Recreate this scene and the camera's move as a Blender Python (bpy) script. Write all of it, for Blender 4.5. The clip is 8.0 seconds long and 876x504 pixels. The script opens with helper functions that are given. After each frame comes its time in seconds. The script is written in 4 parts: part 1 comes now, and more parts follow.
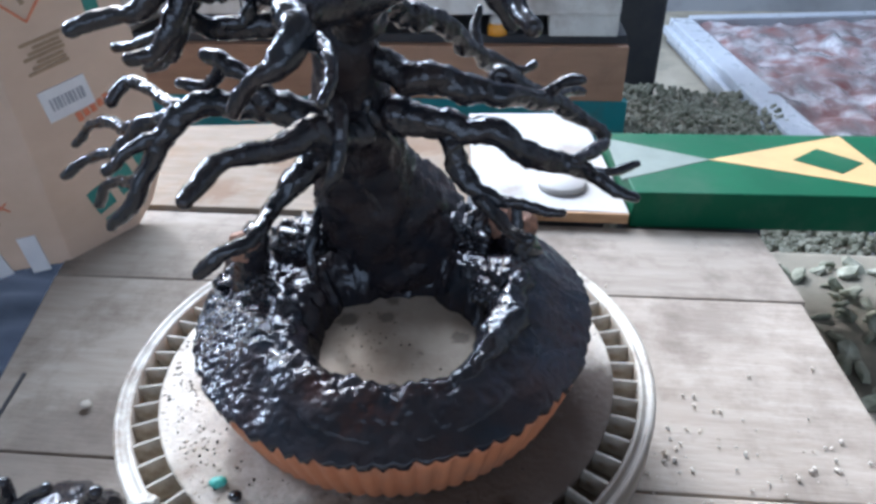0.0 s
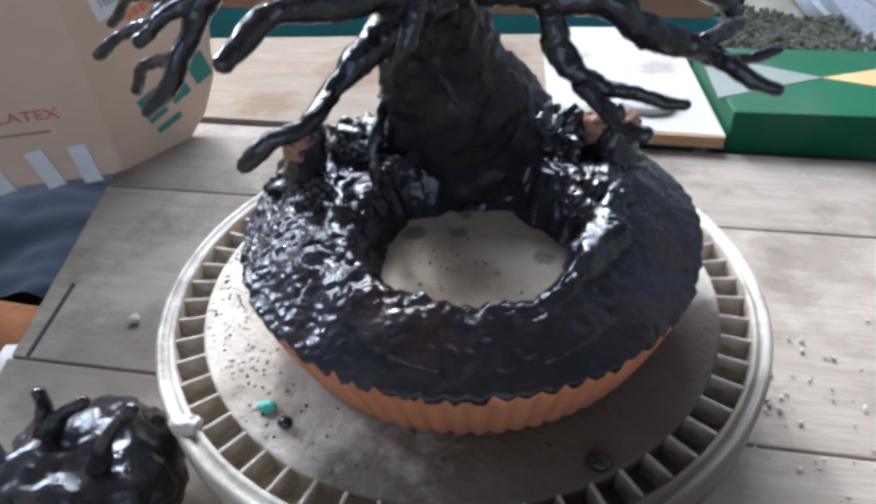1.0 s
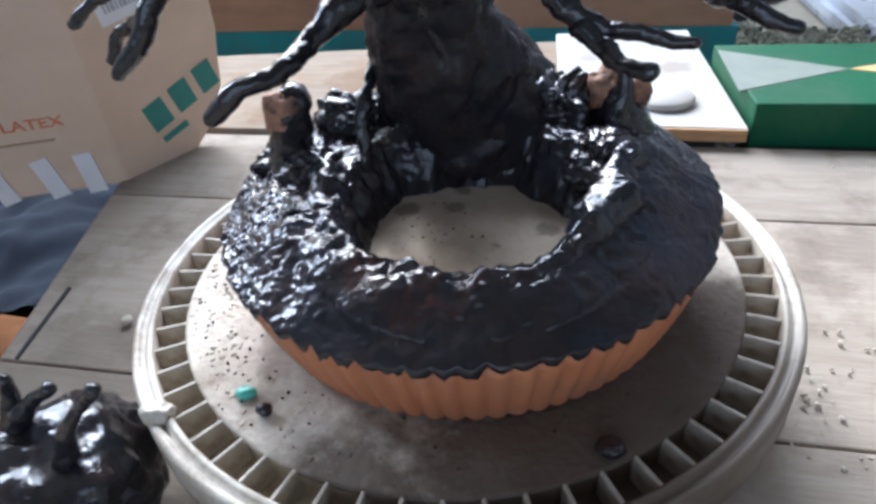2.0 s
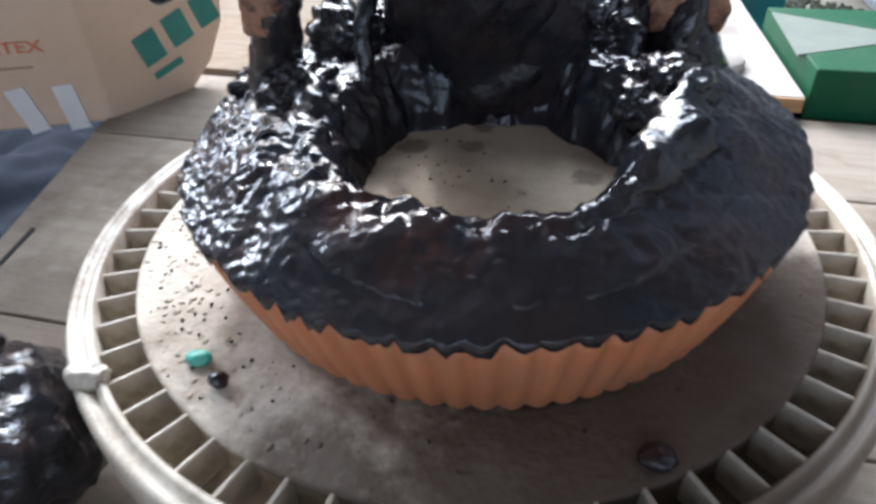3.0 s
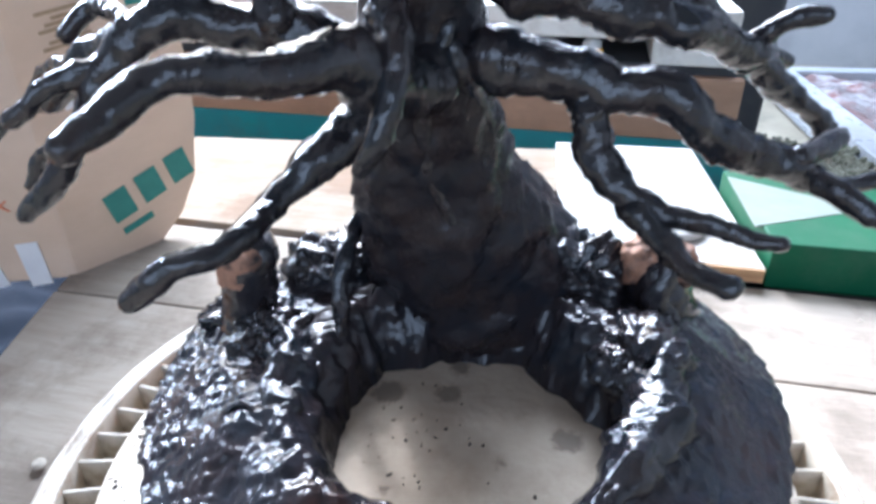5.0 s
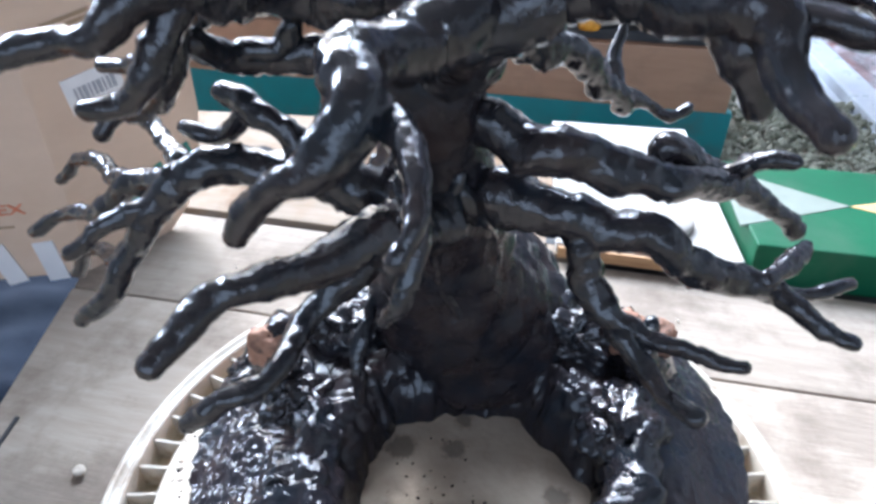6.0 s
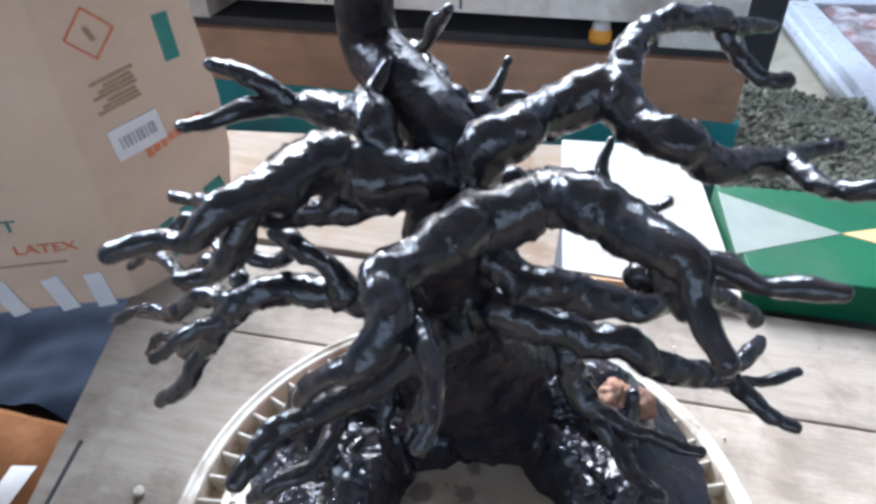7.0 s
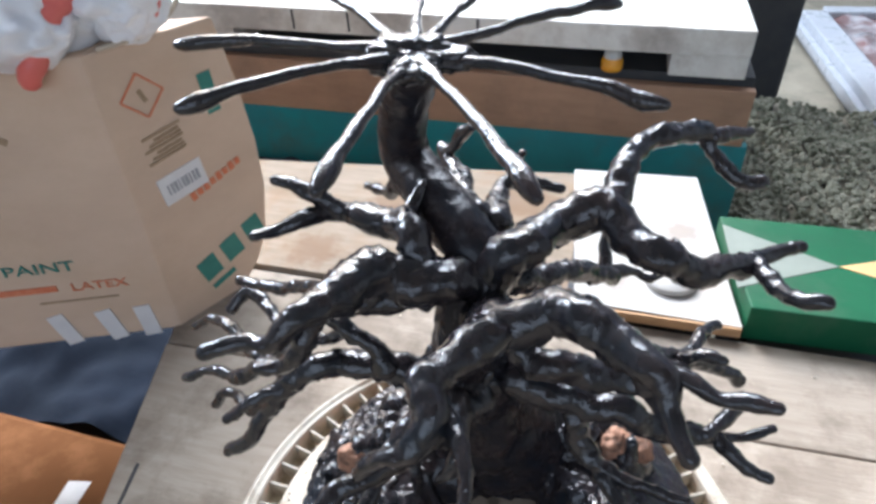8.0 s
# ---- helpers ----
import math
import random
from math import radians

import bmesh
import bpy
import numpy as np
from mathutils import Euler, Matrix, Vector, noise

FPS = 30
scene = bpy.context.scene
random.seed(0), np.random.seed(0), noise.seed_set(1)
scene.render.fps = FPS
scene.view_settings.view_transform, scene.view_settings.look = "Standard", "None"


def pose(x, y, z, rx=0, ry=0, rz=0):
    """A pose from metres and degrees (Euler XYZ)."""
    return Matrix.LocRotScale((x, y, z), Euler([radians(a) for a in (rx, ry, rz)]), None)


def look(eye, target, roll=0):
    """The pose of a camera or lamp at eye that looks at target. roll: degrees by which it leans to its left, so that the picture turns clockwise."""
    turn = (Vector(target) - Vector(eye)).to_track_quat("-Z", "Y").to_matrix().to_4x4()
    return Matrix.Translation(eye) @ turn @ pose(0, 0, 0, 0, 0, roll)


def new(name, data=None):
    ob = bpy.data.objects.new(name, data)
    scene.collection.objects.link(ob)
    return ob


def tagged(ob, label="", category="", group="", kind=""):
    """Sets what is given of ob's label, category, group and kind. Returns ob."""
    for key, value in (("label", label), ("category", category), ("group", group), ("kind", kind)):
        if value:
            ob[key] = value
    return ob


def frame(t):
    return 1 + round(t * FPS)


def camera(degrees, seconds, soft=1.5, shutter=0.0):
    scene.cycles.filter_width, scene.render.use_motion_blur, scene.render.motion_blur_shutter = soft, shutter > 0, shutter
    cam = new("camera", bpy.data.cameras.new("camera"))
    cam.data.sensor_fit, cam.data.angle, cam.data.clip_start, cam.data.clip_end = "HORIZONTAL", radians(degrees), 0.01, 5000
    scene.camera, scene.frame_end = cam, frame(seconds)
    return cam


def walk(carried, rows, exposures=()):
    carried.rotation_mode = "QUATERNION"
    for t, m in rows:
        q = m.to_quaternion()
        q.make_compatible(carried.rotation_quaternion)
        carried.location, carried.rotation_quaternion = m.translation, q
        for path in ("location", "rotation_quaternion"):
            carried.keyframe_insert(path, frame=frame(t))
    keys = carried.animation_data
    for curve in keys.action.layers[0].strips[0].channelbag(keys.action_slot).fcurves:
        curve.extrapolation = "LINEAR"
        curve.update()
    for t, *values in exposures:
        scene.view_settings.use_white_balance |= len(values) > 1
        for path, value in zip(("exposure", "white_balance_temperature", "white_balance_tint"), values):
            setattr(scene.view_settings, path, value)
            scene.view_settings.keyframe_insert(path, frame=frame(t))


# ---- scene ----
cam = camera(68.1, 8.0, soft=3.1, shutter=0.4)
PATH = [
    (0, (0.068, -0.287, 0.355), (-0.146, 1.375, -0.738), -1.6),
    (0.5, (0.06, -0.267, 0.344), (-0.135, 1.358, -0.806), -1.5),
    (1, (0.05, -0.256, 0.314), (-0.313, 1.27, -0.927), -3.2),
    (2.5, (0.065, -0.242, 0.261), (-0.387, 1.348, -0.864), -5.4),
    (3, (0.05, -0.213, 0.236), (-0.418, 1.311, -0.972), -2.8),
    (3.5, (0.031, -0.172, 0.214), (-0.359, 1.416, -0.937), -0.4),
    (4, (0.028, -0.165, 0.213), (-0.374, 1.444, -0.904), -1.7),
    (4.5, (0.031, -0.173, 0.25), (-0.404, 1.469, -0.806), -1.5),
    (5, (0.039, -0.18, 0.281), (-0.365, 1.524, -0.685), -0.3),
    (5.2, (0.041, -0.18, 0.291), (-0.354, 1.534, -0.661), -0.4),
    (6.3, (0.028, -0.171, 0.365), (-0.327, 1.395, -0.828), 0.4),
    (6.5, (0.027, -0.173, 0.378), (-0.343, 1.393, -0.811), 0.1),
    (7, (0.035, -0.18, 0.411), (-0.363, 1.36, -0.801), -1.2),
    (7.5, (0.034, -0.189, 0.444), (-0.411, 1.336, -0.77), -2.2),
    (8, (0.035, -0.195, 0.47), (-0.408, 1.327, -0.75), -2.4),
]
walk(cam, [(t, look(eye, target, roll)) for t, eye, target, roll in PATH],
     exposures=[(t, e, k, 10) for t, e, k in ((0.0, 0.50, 5150), (1.0, 0.42, 5350), (2.5, 0.58, 5400), (3.5, 0.66, 5850), (4.0, 0.92, 5650), (4.5, 1.14, 5350), (5.2, 1.24, 5200), (6.5, 0.92, 5300), (7.5, 0.70, 5450), (8.0, 0.66, 5700))])

# ---- light: open daylight from behind the bench, slightly to its left ----
TO_SUN = Vector((-0.46, 0.76, 0.64)).normalized()
world = bpy.data.worlds.new("sky")
scene.world = world
world.use_nodes = True
wn = world.node_tree
sky = wn.nodes.new("ShaderNodeTexSky")
sky.sky_type = "NISHITA"
sky.sun_disc = False
sky.dust_density = 7.0
sky.sun_elevation = math.asin(TO_SUN.z)
sky.sun_rotation = math.atan2(TO_SUN.x, TO_SUN.y)
wn.links.new(sky.outputs["Color"], wn.nodes["Background"].inputs["Color"])
wn.nodes["Background"].inputs["Strength"].default_value = 0.15
sun = new("sun", bpy.data.lights.new("sun", "SUN"))
sun.data.energy = 0.95
sun.data.angle = radians(2.0)
sun.data.color = (1.0, 0.95, 0.88)
sun.matrix_world = look(TO_SUN * 5, (0, 0, 0))
# daylight that falls in through the wide opening in the north wall
opening = new("opening_light", bpy.data.lights.new("opening_light", "AREA"))
opening.data.shape = "RECTANGLE"
opening.data.size, opening.data.size_y = 2.0, 1.0
opening.data.energy = 100
opening.data.color = (0.93, 0.97, 1.0)
opening.matrix_world = look((-0.70, 2.10, 2.25), (-0.30, 0.2, 0.2))

# and through a second opening in the west wall
side_opening = new("side_opening_light", bpy.data.lights.new("side_opening_light", "AREA"))
side_opening.data.shape = "RECTANGLE"
side_opening.data.size, side_opening.data.size_y = 1.0, 0.8
side_opening.data.energy = 85
side_opening.data.color = (0.93, 0.97, 1.0)
side_opening.matrix_world = look((-2.98, 1.45, 1.65), (0.0, 0.2, 0.7))

# fill lamp added behind the viewer, in an unseen opening in the south wall
south_fill = new("south_fill_light", bpy.data.lights.new("south_fill_light", "AREA"))
south_fill.data.shape = "RECTANGLE"
south_fill.data.size, south_fill.data.size_y = 5.4, 2.0
south_fill.data.energy = 30
south_fill.data.color = (0.96, 0.98, 1.0)
south_fill.matrix_world = look((0.2, -3.95, 1.45), (-0.1, 0.2, 0.2))

# ---- materials ----


def mat(name, a, b=None, rough=0.6, scale=30.0, bump=0.2, bscale=None, metal=0.0, coat=0.0, c=None, cscale=6.0, camount=0.5, spec=0.5, stretch=(1, 1, 1), rvar=0.15, piece=0.0):
    """Two-scale noise between colours a and b, large stains of colour c, grain bump."""
    m = bpy.data.materials.new(name)
    m.use_nodes = True
    nt = m.node_tree
    n, l = nt.nodes, nt.links
    p = n["Principled BSDF"]
    tc = n.new("ShaderNodeTexCoord")
    mp = n.new("ShaderNodeMapping")
    mp.inputs["Scale"].default_value = stretch
    l.new(tc.outputs["Object"], mp.inputs["Vector"])
    n1 = n.new("ShaderNodeTexNoise")
    n1.inputs["Scale"].default_value = scale
    n1.inputs["Detail"].default_value = 6
    n1.inputs["Roughness"].default_value = 0.65
    l.new(mp.outputs["Vector"], n1.inputs["Vector"])
    mix = n.new("ShaderNodeMix")
    mix.data_type = "RGBA"
    mix.inputs[6].default_value = (*a, 1)
    mix.inputs[7].default_value = (*(b or [v * 0.75 for v in a]), 1)
    r1 = n.new("ShaderNodeMapRange")
    r1.inputs[1].default_value, r1.inputs[2].default_value = 0.35, 0.68
    l.new(n1.outputs["Fac"], r1.inputs[0])
    l.new(r1.outputs[0], mix.inputs[0])
    col = mix.outputs[2]
    if c:
        n2 = n.new("ShaderNodeTexNoise")
        n2.inputs["Scale"].default_value = cscale
        n2.inputs["Detail"].default_value = 7
        n2.inputs["Roughness"].default_value = 0.7
        l.new(tc.outputs["Object"], n2.inputs["Vector"])
        r2 = n.new("ShaderNodeMapRange")
        r2.inputs[1].default_value, r2.inputs[2].default_value, r2.inputs[4].default_value = 0.48, 0.66, camount
        l.new(n2.outputs["Fac"], r2.inputs[0])
        m2 = n.new("ShaderNodeMix")
        m2.data_type = "RGBA"
        l.new(r2.outputs[0], m2.inputs[0])
        l.new(col, m2.inputs[6])
        m2.inputs[7].default_value = (*c, 1)
        col = m2.outputs[2]
    if piece:
        oi = n.new("ShaderNodeObjectInfo")
        hs = n.new("ShaderNodeHueSaturation")
        r3 = n.new("ShaderNodeMapRange")
        r3.inputs[3].default_value, r3.inputs[4].default_value = 1 - piece, 1 + piece
        l.new(oi.outputs["Random"], r3.inputs[0])
        l.new(r3.outputs[0], hs.inputs["Value"])
        l.new(col, hs.inputs["Color"])
        col = hs.outputs["Color"]
    l.new(col, p.inputs["Base Color"])
    rr = n.new("ShaderNodeMapRange")
    rr.inputs[3].default_value, rr.inputs[4].default_value = max(0.02, rough - rvar), min(1, rough + rvar)
    l.new(n1.outputs["Fac"], rr.inputs[0])
    l.new(rr.outputs[0], p.inputs["Roughness"])
    p.inputs["Metallic"].default_value = metal
    p.inputs["Coat Weight"].default_value = coat
    p.inputs["Coat Roughness"].default_value = 0.08
    p.inputs["Specular IOR Level"].default_value = spec
    nb = n.new("ShaderNodeTexNoise")
    nb.inputs["Scale"].default_value = bscale or scale * 4
    nb.inputs["Detail"].default_value = 5
    l.new(mp.outputs["Vector"], nb.inputs["Vector"])
    bp = n.new("ShaderNodeBump")
    bp.inputs["Strength"].default_value = bump
    bp.inputs["Distance"].default_value = 0.002
    l.new(nb.outputs["Fac"], bp.inputs["Height"])
    l.new(bp.outputs["Normal"], p.inputs["Normal"])
    return m


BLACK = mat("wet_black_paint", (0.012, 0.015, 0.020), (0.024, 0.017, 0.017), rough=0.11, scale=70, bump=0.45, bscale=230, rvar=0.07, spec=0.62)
BLACK_ROUGH = mat("black_paint_on_grit", (0.015, 0.018, 0.024), (0.028, 0.019, 0.019), rough=0.15, scale=45, bump=0.28, bscale=340, rvar=0.12, spec=0.45)
BLACK_DRY = mat("half_dry_black_paint", (0.011, 0.013, 0.018), (0.026, 0.017, 0.016), rough=0.26, scale=60, bump=0.7, bscale=170, rvar=0.12, spec=0.28)
TERRA = mat("orange_terracotta_plastic", (0.50, 0.195, 0.085), (0.43, 0.155, 0.065), rough=0.55, scale=35, bump=0.15, c=(0.30, 0.15, 0.09), cscale=25)
CLAY = mat("bare_clay", (0.38, 0.21, 0.135), (0.27, 0.125, 0.07), rough=0.7, scale=90, bump=0.5, c=(0.018, 0.015, 0.015), cscale=95, camount=1.0)
CREAM = mat("dirty_cream_plastic", (0.55, 0.51, 0.43), (0.44, 0.40, 0.33), rough=0.5, scale=40, bump=0.12, c=(0.23, 0.175, 0.12), cscale=30, camount=0.95)
GROOVE = mat("grimy_plastic", (0.56, 0.50, 0.39), (0.42, 0.35, 0.25), rough=0.7, scale=50, bump=0.3, c=(0.16, 0.12, 0.07), cscale=60, camount=0.7)
PLASTER = mat("splashed_plaster", (0.64, 0.58, 0.49), (0.50, 0.43, 0.34), rough=0.75, scale=70, bump=0.6, bscale=260, c=(0.20, 0.14, 0.095), cscale=20, camount=0.6)
WOOD = mat("weathered_plank", (0.37, 0.315, 0.255), (0.30, 0.25, 0.20), rough=0.8, spec=0.2, scale=13, bump=0.35, stretch=(1, 7, 7), c=(0.17, 0.135, 0.105), cscale=11, camount=0.8, piece=0.14)
PLY = mat("pale_plywood", (0.26, 0.212, 0.165), (0.20, 0.162, 0.122), rough=0.85, spec=0.1, scale=14, bump=0.2, stretch=(1, 7, 7), c=(0.22, 0.15, 0.095), cscale=14, camount=0.7)
WHITEB = mat("white_laminate", (0.44, 0.43, 0.405), (0.38, 0.365, 0.345), rough=0.8, spec=0.12, scale=20, bump=0.08, c=(0.5, 0.42, 0.36), cscale=9, camount=0.4)
EDGE = mat("raw_wood_edge", (0.42, 0.25, 0.12), (0.30, 0.17, 0.08), rough=0.7, scale=40, stretch=(1, 8, 8))
CARD = mat("brown_cardboard", (0.60, 0.46, 0.34), (0.53, 0.40, 0.295), rough=0.8, scale=9, bump=0.12, bscale=60, stretch=(1, 1, 2), c=(0.47, 0.34, 0.22), cscale=5, camount=0.4)
TEALINK = mat("teal_print", (0.03, 0.17, 0.14), (0.05, 0.22, 0.18), rough=0.7, scale=60)
REDINK = mat("red_print", (0.55, 0.14, 0.06), (0.62, 0.24, 0.13), rough=0.75, scale=90)
BROWNINK = mat("brown_print", (0.28, 0.20, 0.12), (0.36, 0.26, 0.16), rough=0.8, scale=80)
PAPER = mat("white_paper", (0.68, 0.68, 0.68), (0.60, 0.60, 0.61), rough=0.6, scale=30, bump=0.05)
GREYINK = mat("grey_print", (0.30, 0.31, 0.34), (0.4, 0.41, 0.43), rough=0.7)
GREEN = mat("green_enamel", (0.007, 0.070, 0.030), (0.009, 0.090, 0.038), rough=0.55, spec=0.2, scale=14, bump=0.1, c=(0.05, 0.10, 0.06), cscale=8, camount=0.5)
YELLOW = mat("faded_yellow_enamel", (0.56, 0.38, 0.165), (0.48, 0.32, 0.14), rough=0.45, scale=16, bump=0.1)
SAGE = mat("grey_white_enamel", (0.21, 0.235, 0.20), (0.17, 0.19, 0.16), rough=0.45, scale=14, bump=0.1)
BROWN = mat("brown_board", (0.40, 0.24, 0.15), (0.33, 0.195, 0.12), rough=0.6, scale=8, bump=0.2, stretch=(1, 4, 6), c=(0.19, 0.12, 0.08), cscale=5, camount=0.6)
TEAL = mat("teal_painted_board", (0.025, 0.27, 0.30), (0.03, 0.21, 0.24), rough=0.5, scale=10, bump=0.15, c=(0.10, 0.10, 0.08), cscale=6, camount=0.5)
FOAM = mat("white_painted_slab", (0.72, 0.71, 0.67), (0.60, 0.58, 0.54), rough=0.6, scale=18, bump=0.3, c=(0.32, 0.27, 0.22), cscale=12, camount=0.5)
DARK = mat("dark_grime_gap_shade", (0.03, 0.033, 0.04), (0.055, 0.055, 0.055), rough=0.8, scale=14, bump=0.4)
BLUECLOTH = mat("dark_blue_cloth", (0.006, 0.009, 0.016), (0.012, 0.017, 0.028), rough=0.95, spec=0.1, scale=16, bump=0.4, c=(0.012, 0.015, 0.020), cscale=8, camount=0.5)
ORANGE = mat("orange_carton", (0.15, 0.062, 0.022), (0.125, 0.052, 0.018), rough=0.9, spec=0.1, scale=9, bump=0.1, c=(0.30, 0.14, 0.06), cscale=8)
FROST = mat("white_metal_frame", (0.42, 0.44, 0.47), (0.35, 0.37, 0.41), rough=0.3, scale=20, bump=0.1, c=(0.35, 0.36, 0.38), cscale=12, camount=0.4)
SHEET = mat("crumpled_wrapped_goods", (0.20, 0.195, 0.20), (0.16, 0.05, 0.04), rough=0.3, scale=9, bump=0.6, bscale=26, c=(0.5, 0.5, 0.52), cscale=14, camount=0.8)
GRAVELM = mat("dark_mossy_gravel", (0.10, 0.105, 0.065), (0.34, 0.33, 0.26), rough=0.8, scale=30, bump=0.5, piece=0.3)
SOIL = mat("damp_concrete_ground", (0.20, 0.175, 0.13), (0.28, 0.25, 0.19), rough=0.85, scale=7, bump=0.5, bscale=60, c=(0.08, 0.075, 0.055), cscale=4, camount=0.8)
WALLM = mat("smudged_block_wall", (0.40, 0.41, 0.43), (0.33, 0.34, 0.36), rough=0.85, scale=4, bump=0.3, bscale=40, c=(0.25, 0.25, 0.25), cscale=2)
ROOFM = mat("roof_sheet", (0.34, 0.32, 0.30), (0.26, 0.235, 0.22), rough=0.7, scale=5, bump=0.3, stretch=(1, 8, 1))
BAGW = mat("white_plastic_bag", (0.82, 0.83, 0.86), (0.72, 0.74, 0.78), rough=0.35, scale=12, bump=0.5, bscale=22)
BAGR = mat("red_plastic_bag", (0.70, 0.17, 0.14), (0.60, 0.12, 0.10), rough=0.35, scale=12, bump=0.5, bscale=22)
GREENDOT = mat("green_paint_drop", (0.10, 0.45, 0.36), rough=0.3)
AMBER = mat("amber_plastic", (0.75, 0.36, 0.03), (0.65, 0.28, 0.02), rough=0.25)
CLEARCAP = mat("milky_plastic", (0.62, 0.62, 0.60), rough=0.25)
STRING = mat("twine", (0.55, 0.48, 0.38), (0.42, 0.36, 0.28), rough=0.8)



def blotches(m, places, colour, wobble, scale, soft, amount):
    """Uneven blotches of one colour about places (x, y, z, radius): stains, some with shade painted in."""
    nt = m.node_tree
    p = nt.nodes["Principled BSDF"]
    src = p.inputs["Base Color"].links[0].from_socket
    tc = nt.nodes.new("ShaderNodeTexCoord")
    wob = nt.nodes.new("ShaderNodeTexNoise")
    wob.inputs["Scale"].default_value = scale
    wob.inputs["Detail"].default_value = 6
    wob.inputs["Roughness"].default_value = 0.7
    nt.links.new(tc.outputs["Object"], wob.inputs["Vector"])
    for x, y, z, r in places:
        dist = nt.nodes.new("ShaderNodeVectorMath")
        dist.operation = "DISTANCE"
        dist.inputs[1].default_value = (x, y, z)
        nt.links.new(tc.outputs["Object"], dist.inputs[0])
        add = nt.nodes.new("ShaderNodeMath")
        add.operation = "MULTIPLY_ADD"
        add.inputs[1].default_value = wobble
        nt.links.new(wob.outputs["Fac"], add.inputs[0])
        nt.links.new(dist.outputs["Value"], add.inputs[2])
        mr = nt.nodes.new("ShaderNodeMapRange")
        mr.inputs[1].default_value, mr.inputs[2].default_value = r + wobble * 0.5 - soft, r + wobble * 0.5 + soft
        mr.inputs[3].default_value, mr.inputs[4].default_value = amount, 0.0
        nt.links.new(add.outputs[0], mr.inputs[0])
        mx = nt.nodes.new("ShaderNodeMix")
        mx.data_type = "RGBA"
        nt.links.new(mr.outputs[0], mx.inputs[0])
        nt.links.new(src, mx.inputs[6])
        mx.inputs[7].default_value = (*colour, 1)
        src = mx.outputs[2]
    nt.links.new(src, p.inputs["Base Color"])


def drying(m, wet, dry, scale):
    """Wet, mirror-like paint that dries to a satin film in patches."""
    nt = m.node_tree
    p = nt.nodes["Principled BSDF"]
    tc = nt.nodes.new("ShaderNodeTexCoord")
    big = nt.nodes.new("ShaderNodeTexNoise")
    big.inputs["Scale"].default_value = scale
    big.inputs["Detail"].default_value = 4
    nt.links.new(tc.outputs["Object"], big.inputs["Vector"])
    mr = nt.nodes.new("ShaderNodeMapRange")
    mr.inputs[1].default_value, mr.inputs[2].default_value = 0.44, 0.66
    mr.inputs[3].default_value, mr.inputs[4].default_value = wet, dry
    nt.links.new(big.outputs["Fac"], mr.inputs[0])
    nt.links.new(mr.outputs[0], p.inputs["Roughness"])


drying(BLACK, 0.03, 0.13, 38)
drying(BLACK_ROUGH, 0.05, 0.16, 30)
blotches(BLACK_ROUGH, ((-0.018, -0.077, 0.137, 0.006), (0.001, -0.090, 0.134, 0.007), (0.006, -0.079, 0.138, 0.005), (0.022, -0.074, 0.139, 0.005), (0.014, -0.088, 0.134, 0.006), (0.036, -0.070, 0.138, 0.004), (-0.016, -0.066, 0.140, 0.004)), (0.055, 0.022, 0.016), 0.034, 170, 0.003, 0.40)
# brown stains plus the pot's shade, painted into the disc's front right
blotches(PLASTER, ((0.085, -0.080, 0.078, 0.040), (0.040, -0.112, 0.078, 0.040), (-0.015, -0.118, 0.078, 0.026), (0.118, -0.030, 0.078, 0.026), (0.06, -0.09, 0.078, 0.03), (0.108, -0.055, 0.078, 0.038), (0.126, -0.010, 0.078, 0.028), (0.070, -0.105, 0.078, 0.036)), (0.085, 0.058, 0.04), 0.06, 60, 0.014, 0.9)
# grime and cast shade together, coloured into rim and channel at front right
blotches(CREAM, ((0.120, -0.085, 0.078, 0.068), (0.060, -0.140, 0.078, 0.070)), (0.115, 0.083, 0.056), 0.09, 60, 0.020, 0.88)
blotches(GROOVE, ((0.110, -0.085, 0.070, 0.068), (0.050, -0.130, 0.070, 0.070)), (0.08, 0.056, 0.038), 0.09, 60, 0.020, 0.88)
blotches(PLY, ((-0.10, 0.40, 0.0, 0.03), (-0.20, 0.46, 0.0, 0.05), (0.0, 0.36, 0.0, 0.02), (-0.05, 0.52, 0.0, 0.04), (-0.28, 0.36, 0.0, 0.03)), (0.17, 0.11, 0.07), 0.08, 45, 0.01, 0.7)
blotches(WHITEB, ((0.07, 0.36, 0.016, 0.012), (0.14, 0.47, 0.016, 0.02), (0.05, 0.50, 0.016, 0.015)), (0.24, 0.19, 0.15), 0.05, 70, 0.008, 0.6)
blotches(FOAM, ((-0.35, 0.84, 0.14, 0.06), (-0.10, 0.90, 0.14, 0.04), (0.10, 0.83, 0.12, 0.03), (-0.6, 0.85, 0.14, 0.08)), (0.22, 0.18, 0.15), 0.16, 22, 0.03, 0.6)
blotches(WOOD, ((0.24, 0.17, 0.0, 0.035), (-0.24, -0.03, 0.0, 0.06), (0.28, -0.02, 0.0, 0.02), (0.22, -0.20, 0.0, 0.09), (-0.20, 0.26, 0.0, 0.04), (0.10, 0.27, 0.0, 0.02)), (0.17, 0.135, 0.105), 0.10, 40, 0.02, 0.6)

# soil smears and the shade beside the tray, painted into the front planks
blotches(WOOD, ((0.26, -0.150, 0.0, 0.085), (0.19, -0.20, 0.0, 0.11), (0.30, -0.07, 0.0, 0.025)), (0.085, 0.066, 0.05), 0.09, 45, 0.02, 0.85)

